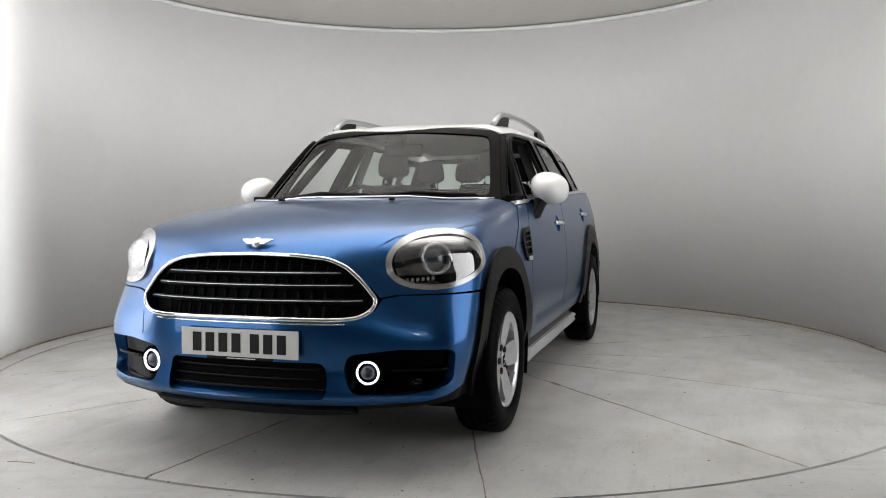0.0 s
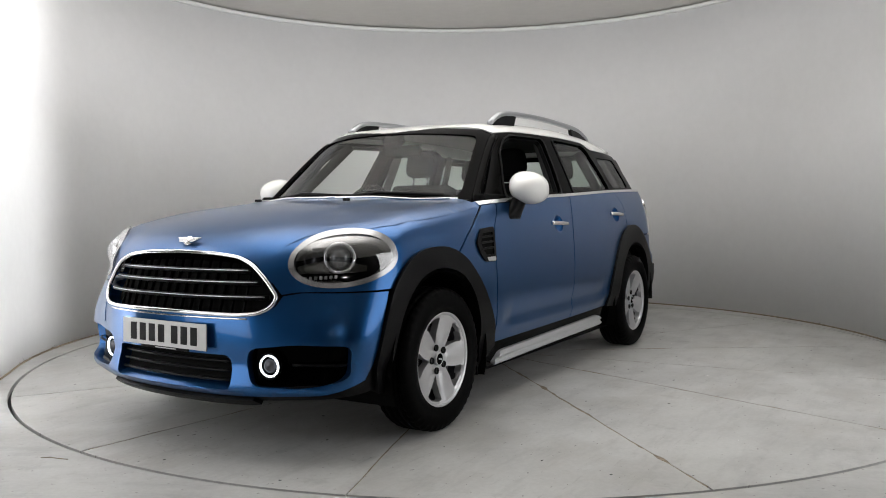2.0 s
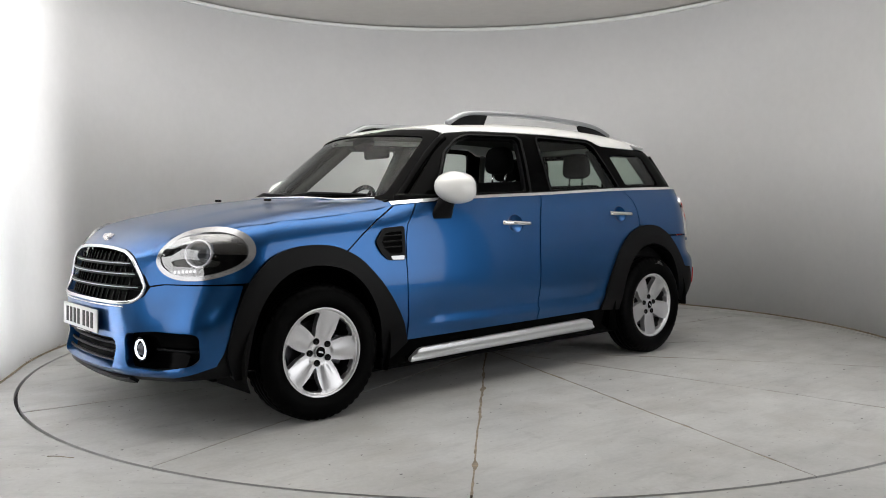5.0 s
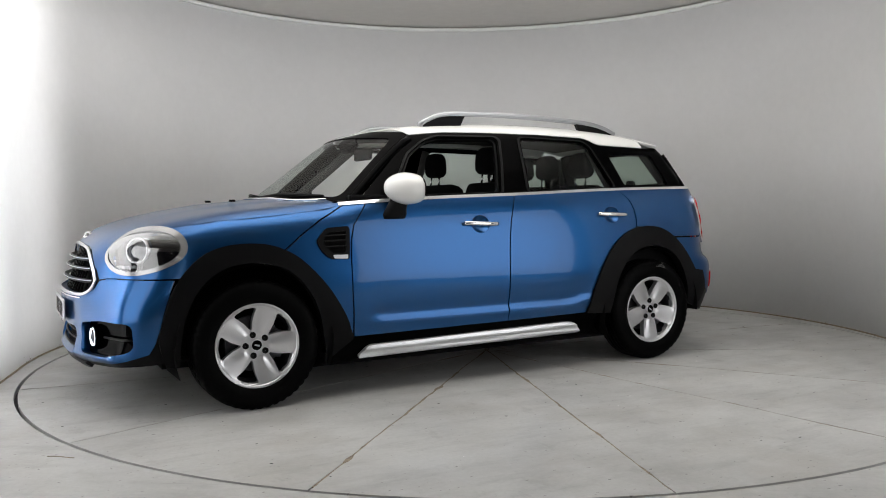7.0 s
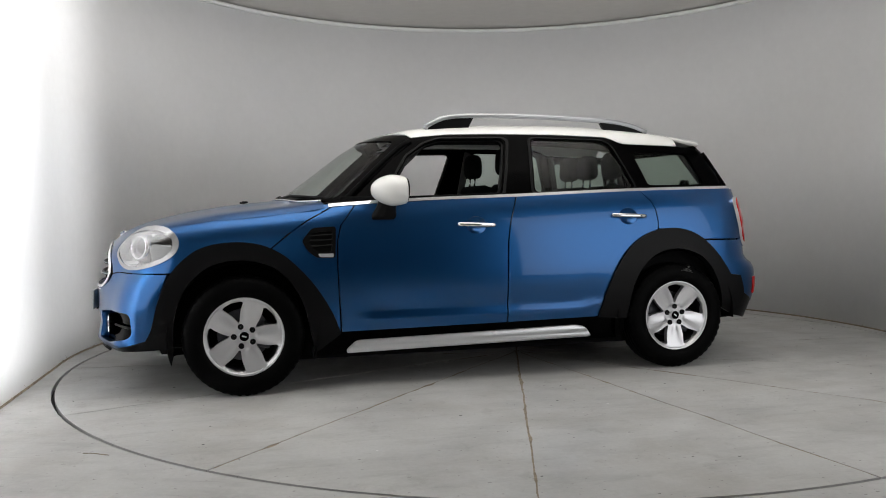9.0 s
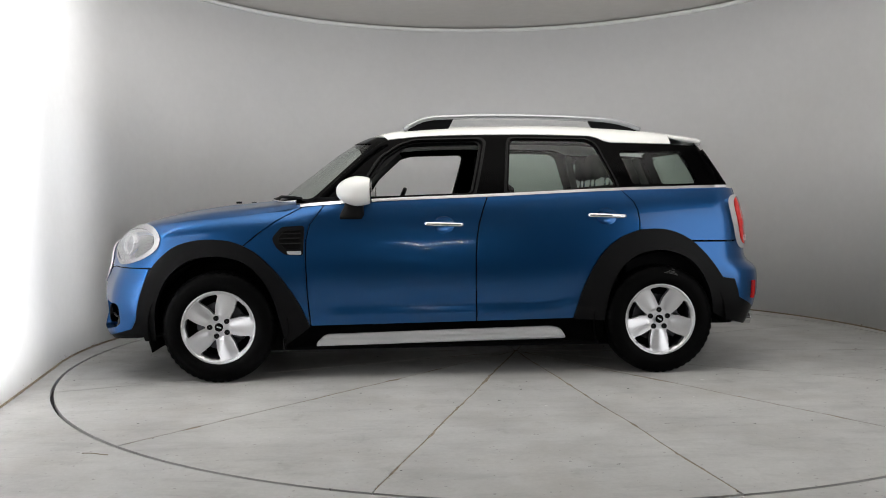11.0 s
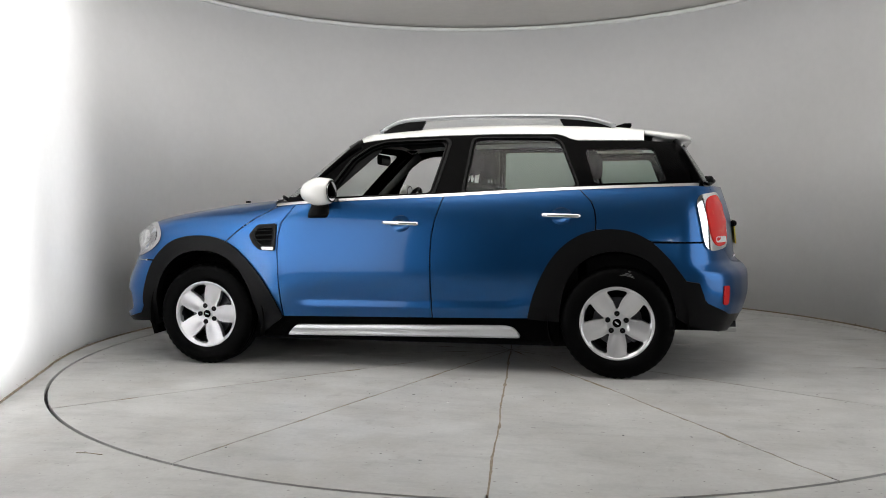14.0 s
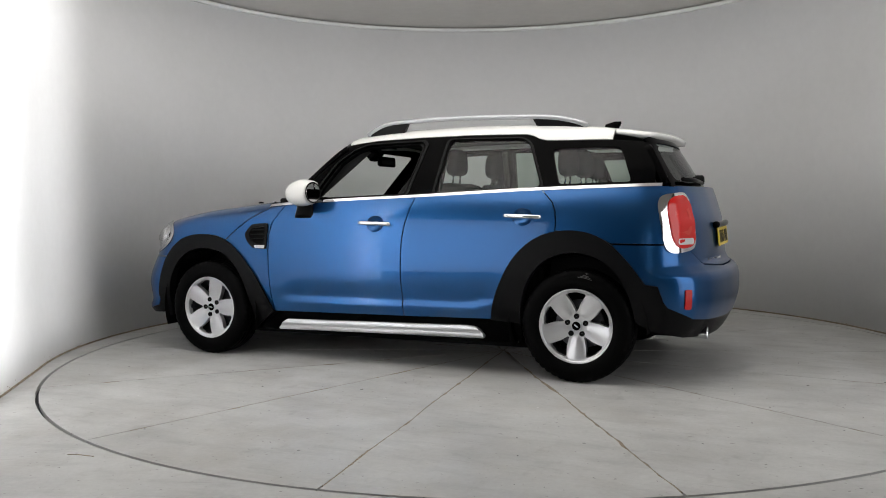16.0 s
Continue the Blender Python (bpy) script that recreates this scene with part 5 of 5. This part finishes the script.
for x, z0, z1 in ((-0.955, 0.185, 0.25),):
    for s in (-1, 1):
        part("mud_flap", box(bmesh.new(), (x, s * 0.79, (z0 + z1) / 2), (0.012, 0.12, z1 - z0), bevel=0.004), BLACK_TRIM, car)

# ---- inside the car ----
bm = bmesh.new()
box(bm, (-1.35, 0, 0.55), (0.95, 1.06, 0.62))
part("engine_block_cover", bm, CAVITY, car)
bm = bmesh.new()
box(bm, (0.05, 0, 0.26), (2.3, 1.56, 0.18))
part("floor_pan", bm, CAVITY, car)
bm = bmesh.new()
box(bm, (1.5, 0, 0.40), (0.98, 1.06, 0.3))
part("boot_floor", bm, CAVITY, car)
bm = bmesh.new()
box(bm, (-0.1, 0, 0.22), (3.3, 1.1, 0.05))
part("under_tray", bm, CAVITY, car)
bm = box(bmesh.new(), (-0.64, 0, 0.83), (0.46, 1.46, 0.34), bevel=0.06)
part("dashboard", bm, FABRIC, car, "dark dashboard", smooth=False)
for s in (-1, 1):
    for x0, x1 in ((-0.78, 0.20), (0.24, 1.10), (1.15, 1.80)):
        bm = box(bmesh.new(), ((x0 + x1) / 2, s * (0.755 if x0 < 1 else 0.74), 0.73), (x1 - x0, 0.06, 0.74), bevel=0.012)
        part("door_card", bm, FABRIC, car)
    # inner pillars
    for pts in (((-0.66, 0.70, 1.08), (-0.26, 0.57, 1.44)), ((0.33, 0.745, 1.08), (0.36, 0.60, 1.45)), ((1.14, 0.73, 1.12), (1.04, 0.595, 1.42)), ((1.70, 0.66, 1.15), (1.56, 0.555, 1.40))):
        bm = tube(bmesh.new(), [(x + 0.03, s * (y - 0.055), z - 0.01) for x, y, z in pts], 0.032, 8, flat=0.7)
        part("inner_pillar", bm, LINING, car, smooth=True)


def seat(name, x, y, width, high, parent, rests):
    st = new(name)
    st.parent = parent
    tagged(st, "charcoal cloth car seat")

    def pad(nm, c, size, m=None):
        bm = box(bmesh.new(), (0, 0, 0), size, bevel=0.045)
        bmesh.ops.subdivide_edges(bm, edges=[e for e in bm.edges if e.calc_length() > 0.2], cuts=2)
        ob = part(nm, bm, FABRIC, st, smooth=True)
        ob.matrix_local = Matrix.Translation(c) @ (m or Matrix())
    pad("cushion", (x - 0.12, y, 0.58), (0.52, width, 0.17))
    lean = pose(0, 0, 0, 0, 16, 0)
    pad("backrest", (x + 0.20, y, 0.88), (0.15, width * 0.96, high), lean)
    for hy in rests:
        hx, hz = x + (0.235 if x < 0.5 else 0.27), 0.88 + high / 2 + 0.135
        bm = bmesh.new()
        bmesh.ops.create_uvsphere(bm, u_segments=24, v_segments=14, radius=1)
        for v in bm.verts:
            a, b, c = [math.copysign(abs(q)**0.6, q) for q in v.co]
            v.co = (hx + 0.052 * a, hy + 0.108 * b * (1 - 0.12 * c), hz + 0.09 * c)
        part("headrest", bm, FABRIC, st, smooth=True)
        for o in (-0.06, 0.06):
            part("headrest_post", tube(bmesh.new(), [(hx - 0.012, hy + o, hz - 0.17), (hx, hy + o, hz - 0.06)], 0.007, 8), CHROME, st, smooth=True)


seat("front_seat", 0.14, -0.36, 0.52, 0.62, car, (-0.36,))
seat("front_seat", 0.14, 0.36, 0.52, 0.62, car, (0.36,))
seat("rear_seat", 0.88, -0.33, 0.56, 0.58, car, (-0.36,))
seat("rear_seat", 0.88, 0.33, 0.64, 0.58, car, (0.36, 0.04))
m = pose(-0.27, 0.36, 1.0, 0, -66, 0)
wheel_in = new("steering_wheel")
wheel_in.parent = car
bm = bmesh.new()
tube(bm, [tuple(m @ Vector((0.18 * math.cos(a), 0.18 * math.sin(a), 0))) for a in np.linspace(0, 2 * math.pi, 33)], 0.016, 8)
part("rim", bm, BLACK_TRIM, wheel_in, smooth=True)
bm = lathe(bmesh.new(), [(0.001, 0.02), (0.06, 0.015), (0.075, -0.02), (0.04, -0.05), (0.035, -0.25)], m, 24)
part("hub", bm, BLACK_TRIM, wheel_in, smooth=True)
for a in (0, 120, 240):
    part("spoke", tube(bmesh.new(), [tuple(m @ Vector((0.05 * math.cos(radians(a + 90)), 0.05 * math.sin(radians(a + 90)), 0))), tuple(m @ Vector((0.175 * math.cos(radians(a + 90)), 0.175 * math.sin(radians(a + 90)), 0)))], 0.014, 6), BLACK_TRIM, wheel_in)
bm = box(bmesh.new(), (-0.36, 0, 1.37), (0.035, 0.25, 0.075), bevel=0.016)
part("rear_view_mirror", bm, BLACK_GLOSS, car)
bm = box(bmesh.new(), (-0.46, 0, 1.43), (0.10, 0.11, 0.08), pose(0, 0, 0, 0, -36, 0), bevel=0.02)
part("sensor_housing", bm, BLACK_GLOSS, car)


def motions():
    rows = []
    table = []
    for k in range(33):
        t = k * 0.5
        turn = 72.284 - 5.78 * t
        m = pose(0, 0, 0, 0, 0, turn)
        table.append((t, pose(*TABLE, 0, 0, 0, turn)))
        rows.append((t, m @ Matrix.Translation((-0.5722, 0.0156, 0))))
    walk(turntable, table)
    walk(car, rows)


motions()
